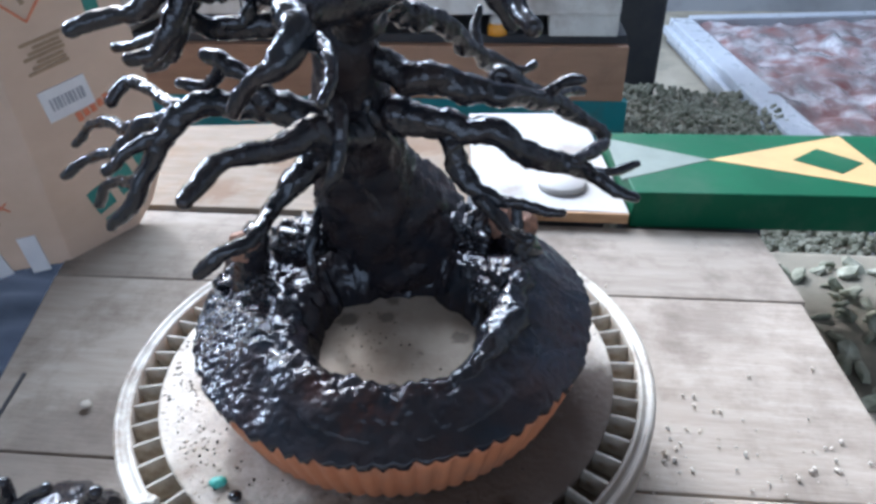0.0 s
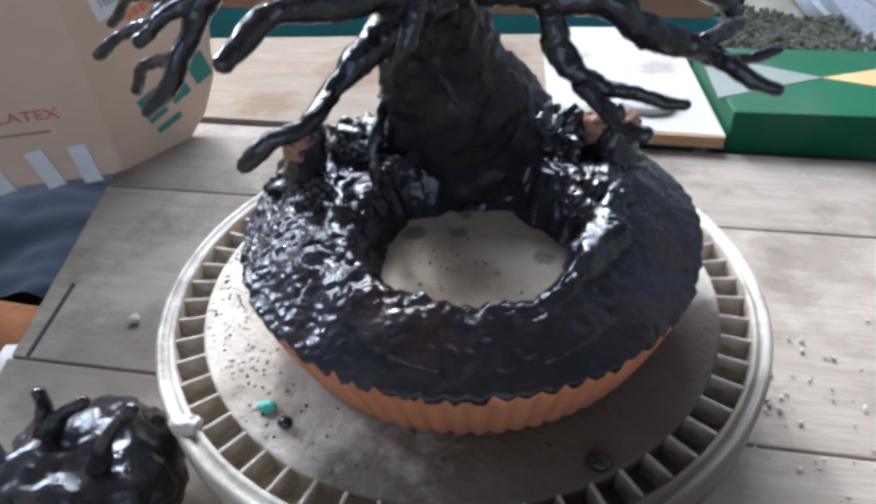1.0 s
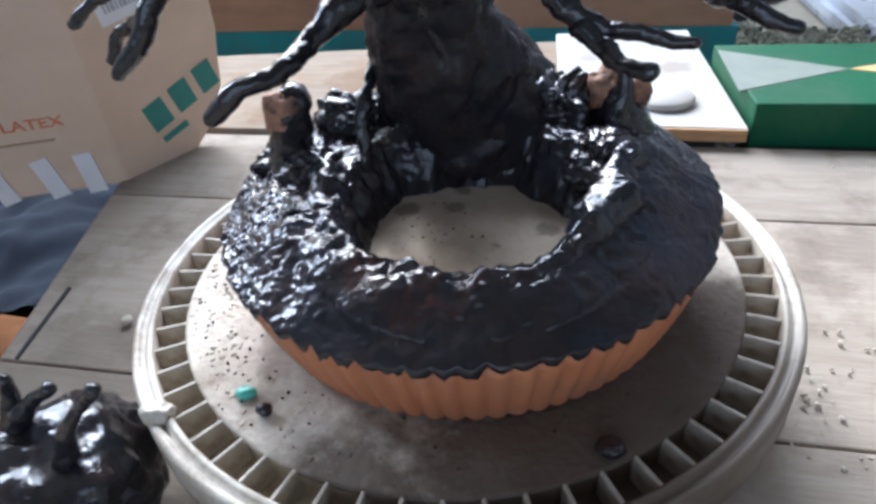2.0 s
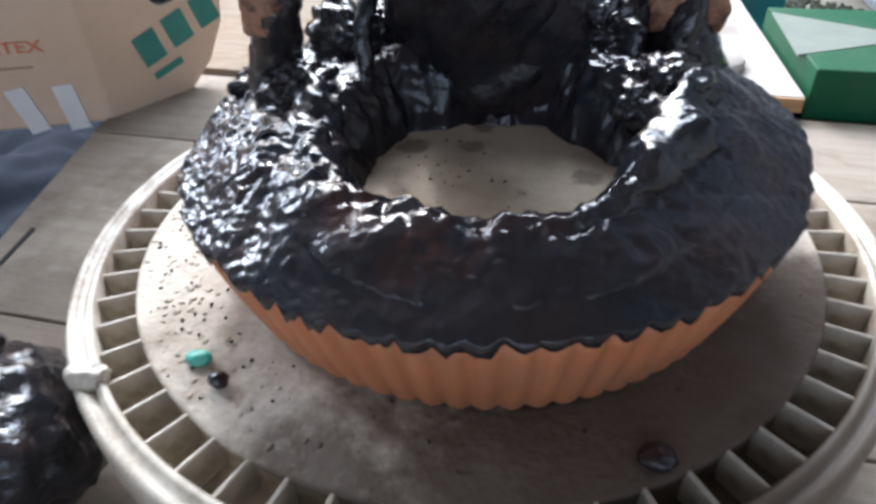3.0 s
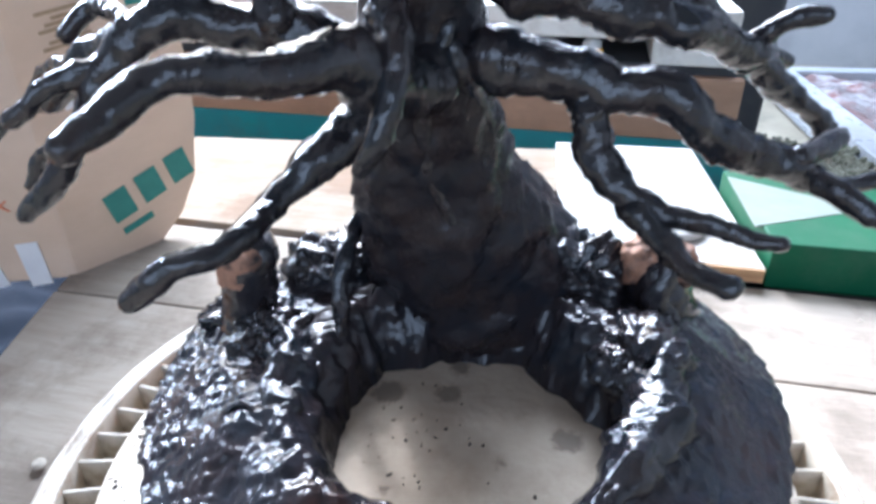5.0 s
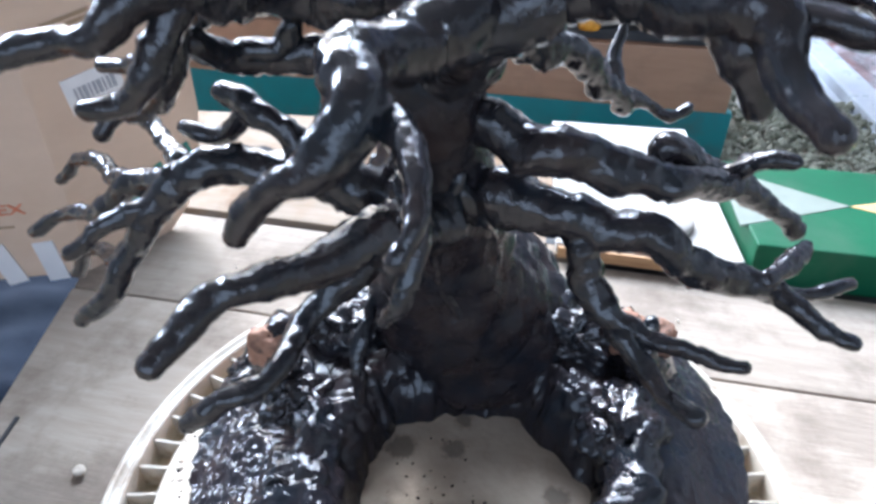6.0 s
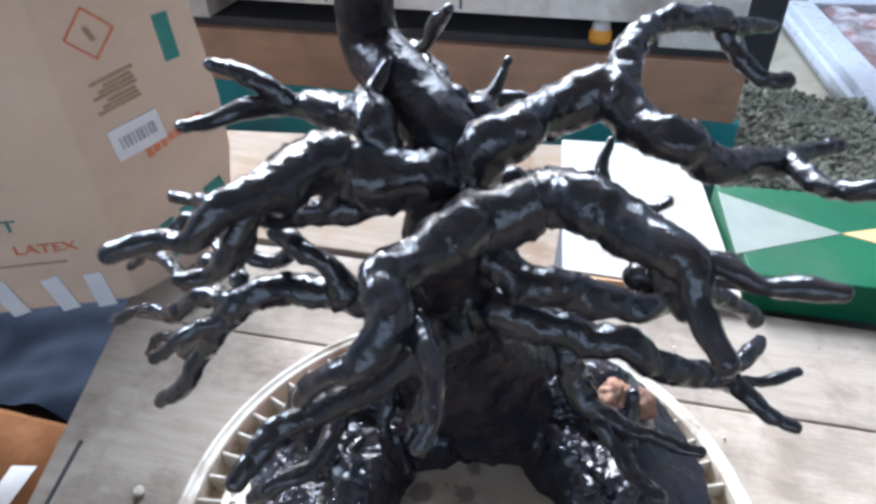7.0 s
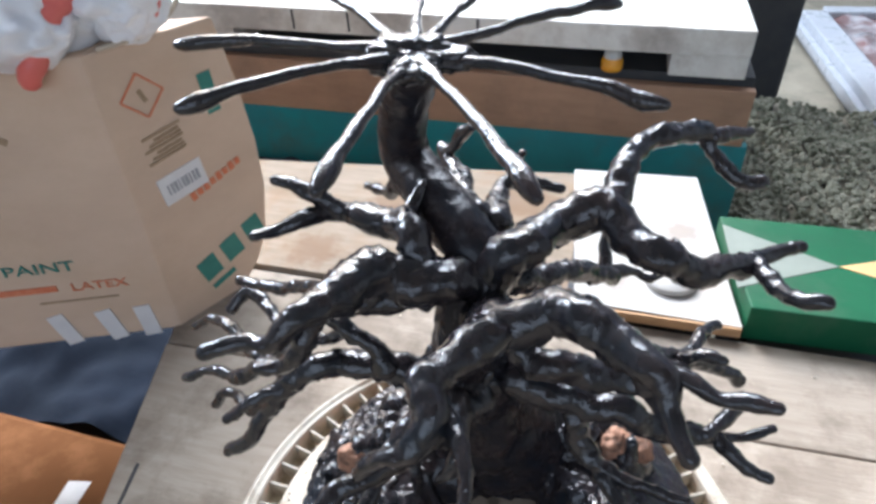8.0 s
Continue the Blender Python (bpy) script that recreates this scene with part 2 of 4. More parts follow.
# ---- builders ----


def mesh_of(name, bm, material, smooth=True):
    me = bpy.data.meshes.new(name)
    bm.normal_update()
    bm.to_mesh(me)
    bm.free()
    me.materials.append(material)
    if smooth:
        me.polygons.foreach_set("use_smooth", [True] * len(me.polygons))
    return me


def thing(name, label, category, at=(0, 0, 0), group="", kind=""):
    e = new(name)
    e.empty_display_size = 0.02
    e.location = at
    bpy.context.view_layer.update()
    return tagged(e, label, category, group, kind)


def part(name, bm, material, parent, label="", smooth=True):
    """Links a bmesh in world metres as one mesh object under its thing or part."""
    ob = new(name, mesh_of(name, bm, material, smooth))
    ob.parent = parent
    off = Vector(parent.location) if parent.parent is None else Vector((0, 0, 0))
    ob.matrix_parent_inverse = Matrix.Translation(-off)
    return tagged(ob, label) if label else ob


def solo(name, bm, material, label, category, kind="", smooth=False):
    return tagged(new(name, mesh_of(name, bm, material, smooth)), label, category, "", kind)


def box(lo, hi, bevel=0.0, seg=2):
    bm = bmesh.new()
    bmesh.ops.create_cube(bm, size=1)
    for v in bm.verts:
        v.co = Vector([lo[i] + (v.co[i] + 0.5) * (hi[i] - lo[i]) for i in range(3)])
    if bevel:
        bmesh.ops.bevel(bm, geom=bm.edges[:], offset=bevel, segments=seg, affect="EDGES", profile=0.6)
    return bm


def prism(base, z0, z1, bevel=0.0):
    """An upright block over a polygon given anticlockwise from above."""
    bm = bmesh.new()
    lo = [bm.verts.new((x, y, z0)) for x, y in base]
    hi = [bm.verts.new((x, y, z1)) for x, y in base]
    bm.faces.new(lo[::-1])
    bm.faces.new(hi)
    k = len(base)
    for i in range(k):
        bm.faces.new((lo[i], lo[(i + 1) % k], hi[(i + 1) % k], hi[i]))
    if bevel:
        bmesh.ops.bevel(bm, geom=bm.edges[:], offset=bevel, segments=2, affect="EDGES", profile=0.6)
    return bm


def spline(rows, step=0.0035):
    """Catmull-Rom through rows of (x, y, z, r), at even steps."""
    p = [np.array(r, float) for r in rows]
    p = [2 * p[0] - p[1]] + p + [2 * p[-1] - p[-2]]
    out = []
    for i in range(1, len(p) - 2):
        k = max(2, int(np.linalg.norm(p[i + 1][:3] - p[i][:3]) / step))
        for j in range(k):
            u = j / k
            out.append(0.5 * (2 * p[i] + (p[i + 1] - p[i - 1]) * u + (2 * p[i - 1] - 5 * p[i] + 4 * p[i + 1] - p[i + 2]) * u * u
                              + (3 * p[i] - p[i - 1] - 3 * p[i + 1] + p[i + 2]) * u ** 3))
    out.append(p[-2])
    return out


def tube(rows, lump=0.12, fine=140.0, seg=14, step=0.0025, wander=0.0, bm=None):
    """A lumpy tapered limb with rounded ends along rows of (x, y, z, r)."""
    bm = bm or bmesh.new()
    pts = spline(rows, step)
    seed = Vector((rows[0][0] * 91, rows[-1][1] * 77, rows[-1][2] * 53))
    side = None
    rings = []
    for i, q in enumerate(pts):
        a, b = pts[max(0, i - 1)], pts[min(len(pts) - 1, i + 1)]
        d = Vector(b[:3] - a[:3]).normalized()
        c = Vector(q[:3])
        if wander:
            c += wander * float(q[3]) * noise.noise_vector(c * 60 + seed)
        r = max(float(q[3]), 0.0008)
        if side is None:
            side = d.orthogonal().normalized()
        side = (side - d * side.dot(d)).normalized()
        up = d.cross(side)
        s = []
        for k in range(seg):
            w = side * math.cos(2 * math.pi * k / seg) + up * math.sin(2 * math.pi * k / seg)
            pt = c + w * r
            h = 1 + lump * (1.5 * noise.noise(pt * fine * 0.5 + seed) + 1.1 * noise.noise(pt * fine * 1.5) + 0.75 * noise.noise(pt * fine * 3.6))
            s.append(bm.verts.new(c + w * r * h))
        rings.append((s, c, d, r))
    for (s, *_), (t, *_) in zip(rings, rings[1:]):
        for k in range(seg):
            bm.faces.new((s[k], s[(k + 1) % seg], t[(k + 1) % seg], t[k]))
    for (s, c, d, r), sg in ((rings[0], -1), (rings[-1], 1)):
        m = [bm.verts.new(c + d * sg * r * 0.55 + (v.co - c) * 0.68) for v in s]
        tip = bm.verts.new(c + d * sg * r * 0.85)
        for k in range(seg):
            j = (k + 1) % seg
            bm.faces.new((s[k], m[k], m[j], s[j]) if sg < 0 else (s[k], s[j], m[j], m[k]))
            bm.faces.new((m[k], tip, m[j]) if sg < 0 else (m[k], m[j], tip))
    return bm


def blob(c, r, lump=0.25, fine=60.0, sub=4):
    """A lumpy mass about c with half sizes r."""
    bm = bmesh.new()
    bmesh.ops.create_icosphere(bm, subdivisions=sub, radius=1)
    for v in bm.verts:
        q = Vector((v.co.x * r[0], v.co.y * r[1], v.co.z * r[2])) + Vector(c)
        h = 1 + lump * (1.4 * noise.noise(q * fine) + 0.7 * noise.noise(q * fine * 2.6) + 0.35 * noise.noise(q * fine * 6))
        v.co = Vector(c) + (q - Vector(c)) * h
    return bm


def lathe(profile, c, seg=120, wave=None):
    """Turns (r, z) rows about the upright axis through c; wave(angle, row) scales the radius."""
    bm = bmesh.new()
    rows = []
    for j, (r, z) in enumerate(profile):
        rows.append([bm.verts.new((c[0] + r * (wave(2 * math.pi * i / seg, j) if wave else 1) * math.cos(2 * math.pi * i / seg),
                                   c[1] + r * (wave(2 * math.pi * i / seg, j) if wave else 1) * math.sin(2 * math.pi * i / seg), z)) for i in range(seg)])
    for a, b in zip(rows, rows[1:]):
        for i in range(seg):
            k = (i + 1) % seg
            bm.faces.new((a[i], a[k], b[k], b[i]))
    return bm


def text_mesh(word, size, depth=0.0004):
    cu = bpy.data.curves.new("print", "FONT")
    cu.body, cu.size, cu.extrude = word, size, depth
    ob = bpy.data.objects.new("print", cu)
    scene.collection.objects.link(ob)
    bpy.context.view_layer.update()
    me = bpy.data.meshes.new_from_object(ob.evaluated_get(bpy.context.evaluated_depsgraph_get()))
    bm = bmesh.new()
    bm.from_mesh(me)
    bpy.data.objects.remove(ob)
    bpy.data.curves.remove(cu)
    bpy.data.meshes.remove(me)
    return bm


ICO = bmesh.new()
bmesh.ops.create_icosphere(ICO, subdivisions=1, radius=1)
ICO_V = np.array([v.co[:] for v in ICO.verts])
ICO_F = np.array([[v.index for v in f.verts] for f in ICO.faces])
ICO.free()


def scatter(name, mats, material, label, category, smooth=True):
    """One object of many small stones, each an uneven ball at one of the poses."""
    vs = [ICO_V @ np.array(m.to_3x3()).T + np.array(m.translation) for m in mats]
    fs = np.concatenate([ICO_F + len(ICO_V) * i for i in range(len(mats))])
    me = bpy.data.meshes.new(name)
    me.from_pydata(np.concatenate(vs).tolist(), [], fs.tolist())
    me.materials.append(material)
    if smooth:
        me.polygons.foreach_set("use_smooth", [True] * len(me.polygons))
    me.update()
    return tagged(new(name, me), label, category, "", "stuff")


# ---- setting ----
GROUND = -0.30
bm = bmesh.new()
bmesh.ops.create_grid(bm, x_segments=60, y_segments=60, size=30)
for v in bm.verts:
    v.co.z = GROUND
solo("ground", bm, SOIL, "damp dark concrete ground with dirt", "ground", "structure")
solo("wall_north", box((-3.0, 2.60, GROUND), (3.4, 2.75, 0.85)), WALLM, "smudged pale grey block wall under the wide opening", "wall", "structure")
solo("wall_north_left", box((-3.0, 2.60, 0.85), (-2.85, 2.75, 2.6)), WALLM, "smudged pale grey block wall beside the wide opening", "wall", "structure")
solo("wall_north_right", box((0.65, 2.60, 0.85), (3.4, 2.75, 2.6)), WALLM, "smudged pale grey block wall beside the wide opening", "wall", "structure")
solo("wall_west", box((-3.2, -4.2, GROUND), (-3.05, 2.75, 0.95)), WALLM, "smudged pale grey block wall under the side opening", "wall", "structure")
solo("wall_west_near", box((-3.2, -4.2, 0.95), (-3.05, 0.40, 2.6)), WALLM, "smudged pale grey block wall beside the side opening", "wall", "structure")
solo("wall_west_top", box((-3.2, 0.40, 2.36), (-3.05, 2.75, 2.6)), WALLM, "smudged pale grey block lintel over the side opening", "wall", "structure")
# unseen roof and east wall, added to keep sky reflections off the paint
solo("ceiling", box((-3.2, -4.20, 2.60), (3.55, 1.60, 2.66)), ROOFM, "unseen dull grey-brown sheet roof added over the bench", "ceiling", "structure")
solo("wall_east", box((3.4, -4.2, GROUND), (3.55, 2.75, 2.6)), WALLM, "unseen smudged pale grey block wall added beside the bench", "wall", "structure")
# south wall pieces are out of view, added around the fill lamp
solo("wall_south", box((-3.05, -4.2, GROUND), (3.4, -4.05, 0.42)), WALLM, "smudged pale grey block wall under the wide opening", "wall", "structure")
solo("wall_south_near", box((-3.05, -4.2, 0.42), (-2.55, -4.05, 2.6)), WALLM, "unseen smudged pale grey block wall beside the added opening", "wall", "structure")
solo("wall_south_far", box((2.95, -4.2, 0.42), (3.4, -4.05, 2.6)), WALLM, "unseen smudged pale grey block wall beside the added opening", "wall", "structure")
solo("wall_south_top", box((-2.55, -4.2, 2.48), (2.95, -4.05, 2.6)), WALLM, "unseen smudged pale grey block lintel over the added opening", "wall", "structure")

# ---- bench ----
bench = thing("workbench", "low workbench of grey weathered paint-spotted planks", "workbench", (0, 0, GROUND))
rng = random.Random(4)
SEAMS = [-0.62, -0.42, -0.215, -0.022, 0.186, 0.317]


def left_edge(y):
    return -0.314 - 0.30 * y


for y0, y1 in zip(SEAMS, SEAMS[1:]):
    q = [(left_edge(y0) , y0 + 0.0012), (0.333 + rng.uniform(-0.004, 0.004), y0 + 0.0012 + 0.012), (0.326 + rng.uniform(-0.004, 0.004), y1 - 0.0012 + (0.012 if y1 < 0.3 else 0)), (left_edge(y1), y1 - 0.0012)]
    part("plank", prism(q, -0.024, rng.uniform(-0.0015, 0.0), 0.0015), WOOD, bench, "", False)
for x, y in ((-0.24, -0.55), (0.28, -0.55), (-0.30, 0.26), (0.28, 0.26)):
    part("leg", box((x - 0.025, y - 0.025, GROUND), (x + 0.025, y + 0.025, -0.024), 0.003), WOOD, bench, "", False)

# dark strip laid proud of the planks, standing for a gap's shade
part("crack", prism([(-0.2955, -0.020), (-0.2935, -0.020), (-0.3090, 0.052), (-0.3115, 0.052)], -0.001, 0.0006), DARK, bench, "dark strip put on for the shade in an open crack", False)

# boards that carry on behind the bench
rear = thing("rear_bench", "pale plywood shelf behind the workbench", "bench", (-0.15, 0.45, GROUND))
part("board", prism([(-0.40, 0.320), (0.052, 0.320), (0.020, 0.600), (-0.46, 0.545)], -0.012, 0.004, 0.0015), PLY, rear, "stained pale plywood", False)
for x, y in ((-0.36, 0.36), (-0.0, 0.36), (-0.38, 0.52), (-0.02, 0.56)):
    part("leg", box((x - 0.02, y - 0.02, GROUND), (x + 0.02, y + 0.02, -0.012), 0.002), WOOD, rear, "", False)
wb = thing("white_board", "white laminate board with a raw wood edge", "board", (0.12, 0.45, 0.0))
part("panel", prism([(0.030, 0.322), (0.192, 0.318), (0.163, 0.600), (0.005, 0.590)], 0.005, 0.016, 0.001), WHITEB, wb, "", False)
part("edge_strip", box((0.032, 0.3145, 0.0045), (0.191, 0.3175, 0.0155)), EDGE, wb, "bare brown wood edge", False)
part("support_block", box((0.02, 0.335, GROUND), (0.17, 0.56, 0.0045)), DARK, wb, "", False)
bm = lathe([(0.001, 0.0165), (0.024, 0.0165), (0.027, 0.018), (0.027, 0.022), (0.025, 0.024), (0.001, 0.0245)], (0.125, 0.375), 40)
solo("flat_plastic_disc", bm, WHITEB, "white round plastic disc lying on the board", "disc", "", True)

# ---- round cream tray under the pot ----
PC = (-0.0035, 0.0125)
PZ = 0.078
tray = thing("round_tray", "round cream plastic tray with a slotted rim, paint-splashed", "tray", (PC[0], PC[1], 0.0))
part("foot", lathe([(0.085, 0.0), (0.088, 0.0), (0.118, 0.060), (0.114, 0.060), (0.085, 0.0)], PC, 90), CREAM, tray)
bm = lathe([(0.001, PZ - 0.004), (0.137, PZ - 0.004), (0.1375, PZ - 0.001), (0.136, PZ), (0.10, PZ), (0.05, PZ), (0.001, PZ)], PC, 160)
for v in bm.verts:
    if v.co.z > PZ - 0.0005:
        v.co.z += 0.0006 * noise.noise(v.co * 90)
part("disc", bm, PLASTER, tray, "splashed and stained flat middle with the pot's shade painted in")
part("channel", lathe([(0.136, PZ - 0.002), (0.1365, PZ - 0.014), (0.1525, PZ - 0.014), (0.153, PZ - 0.002)], PC, 160), GROOVE, tray, "grimy slotted channel with shade painted in at front right")
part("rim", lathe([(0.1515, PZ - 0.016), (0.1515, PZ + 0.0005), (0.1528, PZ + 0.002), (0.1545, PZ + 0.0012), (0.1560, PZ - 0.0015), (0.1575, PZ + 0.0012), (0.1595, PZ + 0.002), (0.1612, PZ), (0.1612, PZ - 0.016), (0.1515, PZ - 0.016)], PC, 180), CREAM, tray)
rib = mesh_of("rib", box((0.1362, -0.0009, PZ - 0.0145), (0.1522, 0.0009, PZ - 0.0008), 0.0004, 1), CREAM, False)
for i in range(60):
    o = new("rib", rib)
    o.parent = tray
    o.matrix_parent_inverse = Matrix.Translation(-Vector(tray.location))
    o.matrix_basis = Matrix.Translation((*PC, 0)) @ Matrix.Rotation(2 * math.pi * (i + 0.5) / 60, 4, "Z")
bm = blob((-0.104, -0.106, PZ + 0.002), (0.0075, 0.0048, 0.0045), 0.3, 130, 4)
part("clip", bm, CREAM, tray, "lumpy cream rim clip")

# specks and drips on the tray
solo("paint_drop", blob((-0.073, -0.090, PZ + 0.002), (0.0045, 0.0032, 0.0025), 0.15, 200, 3), GREENDOT, "small teal-green paint drop on the tray", "paint drop", "", True)
solo("black_pebble", blob((-0.061, -0.098, PZ + 0.003), (0.0034, 0.003, 0.0032), 0.2, 200, 3), BLACK, "small glossy black pebble on the tray", "pebble", "", True)
solo("paint_chip", blob((0.074, -0.094, PZ + 0.0025), (0.0052, 0.0042, 0.003), 0.3, 200, 3), BLACK, "flat black paint chip on the tray", "paint chip", "", True)
spots = []
rng = random.Random(11)
for i in range(110):
    a = rng.uniform(0, 2 * math.pi)
    r = rng.uniform(0.102, 0.135) if i < 170 else rng.uniform(0.10, 0.118)
    if i % 3:
        a = rng.gauss(math.radians(205), 0.45)
    k = rng.uniform(0.0003, 0.0009)
    m = pose(PC[0] + r * math.cos(a), PC[1] + r * math.sin(a), PZ + k * 0.4, rng.uniform(0, 90), rng.uniform(0, 90), rng.uniform(0, 360)) @ Matrix.Diagonal((k * 1.3, k, k * 0.6, 1))
    spots.append(m)
scatter("paint_specks", spots, BLACK_ROUGH, "scattered black paint specks on the tray", "specks")
spots = []
for i in range(170):
    a, r = rng.gauss(math.radians(205), 0.5), rng.uniform(0.108, 0.135)
    k = rng.uniform(0.0005, 0.0014)
    m = pose(PC[0] + r * math.cos(a), PC[1] + r * math.sin(a), PZ, 0, 0, rng.uniform(0, 360)) @ Matrix.Diagonal((k * 1.4, k, k * 0.5, 1))
    spots.append(m)
scatter("plaster_crumbs", spots, PLASTER, "pale plaster crumbs stuck on the tray", "crumbs")

# ---- fluted pot with the black ring and the bare middle ----
QC = (0.0034, 0.0074)
IC = Vector((0.011, -0.021, 0))
pot = thing("fluted_pot", "shallow fluted orange plastic pot with a black-painted rim", "plant pot", (QC[0], QC[1], PZ))


def flute(a, j):
    return 1 + 0.025 * abs(math.cos(a * 37)) ** 0.7


part("wall", lathe([(0.088, PZ + 0.001), (0.0955, PZ + 0.001), (0.0975, PZ + 0.004), (0.1035, PZ + 0.020), (0.1080, PZ + 0.035), (0.1087, PZ + 0.0408), (0.104, PZ + 0.0408)], QC, 600, flute), TERRA, pot)


def ring_height(x, y):
    """Height of the black ring over the tray's place, and 0 to 1 where the bare middle lies."""
    p = Vector((x - QC[0], y - QC[1], 0))
    r = p.length
    q = Vector((x, y, 0)) - IC
    a = math.atan2(q.y, q.x)
    edge = 0.0385 + 0.006 * noise.noise(Vector((math.cos(a) * 2.2, math.sin(a) * 2.2, 3))) + 0.0013 * noise.noise(Vector((x * 160, y * 160, 1))) + 0.0004 * noise.noise(Vector((x * 420, y * 420, 1)))
    d = Vector((q.x / 1.14, q.y / 1.06, 0)).length - edge
    u = min(1, max(0, (0.1130 - r - 0.006 * noise.noise(Vector((x * 45, y * 45, 4))) * min(1, (0.113 - r) / 0.02)) / 0.042))
    z = 0.1208 + 0.0212 * (1 - (1 - u) ** 1.35)
    if q.y > 0:
        z += 0.006 * min(1, q.y / 0.04)
    k = min(1, max(0, d / 0.013))
    z = 0.1175 + (z - 0.1175) * (k * (2 - k))
    w = Vector((x, y, z * 1.3))
    b = math.atan2(p.y, p.x)
    front = max(0.0, -math.sin(b)) ** 1.5
    west = min(1.0, max(0.0, 0.35 - 1.1 * math.cos(b)))
    gritty = min(1, max(0, (r - 0.070) / 0.02)) * (1 - 0.75 * front) * (0.30 + 0.70 * west)
    soft = (1 - 0.50 * front) * (0.45 + 0.55 * west)
    z += (soft * (0.0022 * noise.noise(w * 70) + 0.0010 * noise.noise(w * 140)) + (0.00025 + 0.0014 * gritty) * noise.noise(w * 330) + 0.0011 * gritty * noise.noise(w * 620)) * k ** 3
    crest = max(0.0, 1 - abs(d - 0.012) / 0.008)
    z += crest * (0.0030 * noise.noise(w * 120) + 0.0022 * noise.noise(w * 260))
    return z


bm = bmesh.new()
NA, NR = 560, 150
rows = []
for j in range(NR + 1):
    f = j / NR
    row = []
    for i in range(NA):
        a = 2 * math.pi * i / NA
        jag = 0.1118 + 0.0014 * noise.noise(Vector((math.cos(a) * 14, math.sin(a) * 14, 5))) + 0.0012 * abs(math.cos(a * 37))
        r = 0.006 + (jag - 0.006) * f
        x, y = QC[0] + r * math.cos(a), QC[1] + r * math.sin(a)
        row.append(bm.verts.new((x, y, ring_height(x, y))))
    rows.append(row)
skirt = []
for i in range(NA):
    a = 2 * math.pi * i / NA
    drop = 0.0028 + 0.0026 * noise.noise(Vector((math.cos(a) * 18, math.sin(a) * 18, 9))) + 0.0050 * max(0.0, noise.noise(Vector((math.cos(a) * 33, math.sin(a) * 33, 2)))) + 0.0015 * abs(math.cos(a * 37))
    v = rows[-1][i].co
    d = Vector((v.x - QC[0], v.y - QC[1], 0)).normalized()
    skirt.append(bm.verts.new((v.x - d.x * 0.0012, v.y - d.y * 0.0012, v.z - drop)))
rows.append(skirt)
for a, b in zip(rows, rows[1:]):
    for i in range(NA):
        k = (i + 1) % NA
        bm.faces.new((a[i], a[k], b[k], b[i])[::-1])
for v in bm.verts:
    q = Vector((v.co.x, v.co.y, 0)) - IC
    if 0.036 < q.length < 0.075:
        v.co += q.normalized() * (0.0026 * noise.noise(v.co * 80) + 0.0014 * noise.noise(v.co * 190)) * min(1, (q.length - 0.036) / 0.01)
bm.faces.new(rows[0])
bmesh.ops.recalc_face_normals(bm, faces=bm.faces[:])
part("ring", bm, BLACK_ROUGH, pot, "thick lumpy coat of wet black paint")

# bare plaster floor inside the ring, with dark damp spots
FLOORM = mat("bare_floor", (0.45, 0.37, 0.28), (0.38, 0.305, 0.23), rough=0.8, scale=45, bump=0.4, c=(0.28, 0.215, 0.16), cscale=30, camount=0.6)
blotches(FLOORM, [(x, y, 0.1195, r) for x, y, r in ((0.0, 0.0, 0.0048), (0.044, -0.014, 0.0050), (0.001, 0.016, 0.0040), (0.024, -0.029, 0.0016), (-0.022, -0.004, 0.0060), (0.012, -0.052, 0.0011), (-0.010, -0.047, 0.0014), (0.034, -0.050, 0.0010))], (0.13, 0.10, 0.075), 0.010, 260, 0.0010, 0.75)
bm = bmesh.new()
bmesh.ops.create_circle(bm, cap_ends=False, segments=72, radius=0.058, matrix=Matrix.Translation((IC.x, IC.y, 0.1195)))
bmesh.ops.contextual_create(bm, geom=bm.edges[:])
part("floor", bm, FLOORM, pot, "bare beige plaster with dark damp spots")

rng = random.Random(31)
spots = []
for i in range(60):
    x, y = rng.gauss(-0.012, 0.018), rng.gauss(-0.028, 0.018)
    if Vector((x - IC.x, y - IC.y)).length < 0.038:
        k = rng.uniform(0.0002, 0.0007)
        spots.append(pose(x, y, 0.1196, 0, 0, rng.uniform(0, 360)) @ Matrix.Diagonal((k * 1.5, k, k * 0.5, 1)))
scatter("floor_crumbs", spots, BLACK_ROUGH, "dark paint crumbs on the bare plaster in the pot", "crumbs")

# ---- wire tree coated in black paint ----
tree = thing("tree_sculpture", "handmade wire tree coated in glossy wet black paint in a pot", "tree sculpture", (-0.004, 0.035, 0.125))
part("trunk", tube([(-0.003, 0.074, 0.105, 0.062), (-0.003, 0.067, 0.128, 0.051), (-0.005, 0.053, 0.152, 0.043), (-0.010, 0.036, 0.178, 0.0335), (-0.013, 0.027, 0.202, 0.0265), (-0.013, 0.018, 0.228, 0.0225), (-0.011, 0.012, 0.252, 0.0185), (-0.010, 0.006, 0.276, 0.0150),
                    (-0.006, 0.011, 0.300, 0.0120), (-0.018, 0.022, 0.311, 0.0130), (-0.038, 0.040, 0.318, 0.0125), (-0.050, 0.051, 0.327, 0.0115), (-0.048, 0.047, 0.350, 0.0105), (-0.040, 0.036, 0.373, 0.0105)], 0.085, 75, 48), BLACK_DRY, tree)
bm = bmesh.new()
rows = []
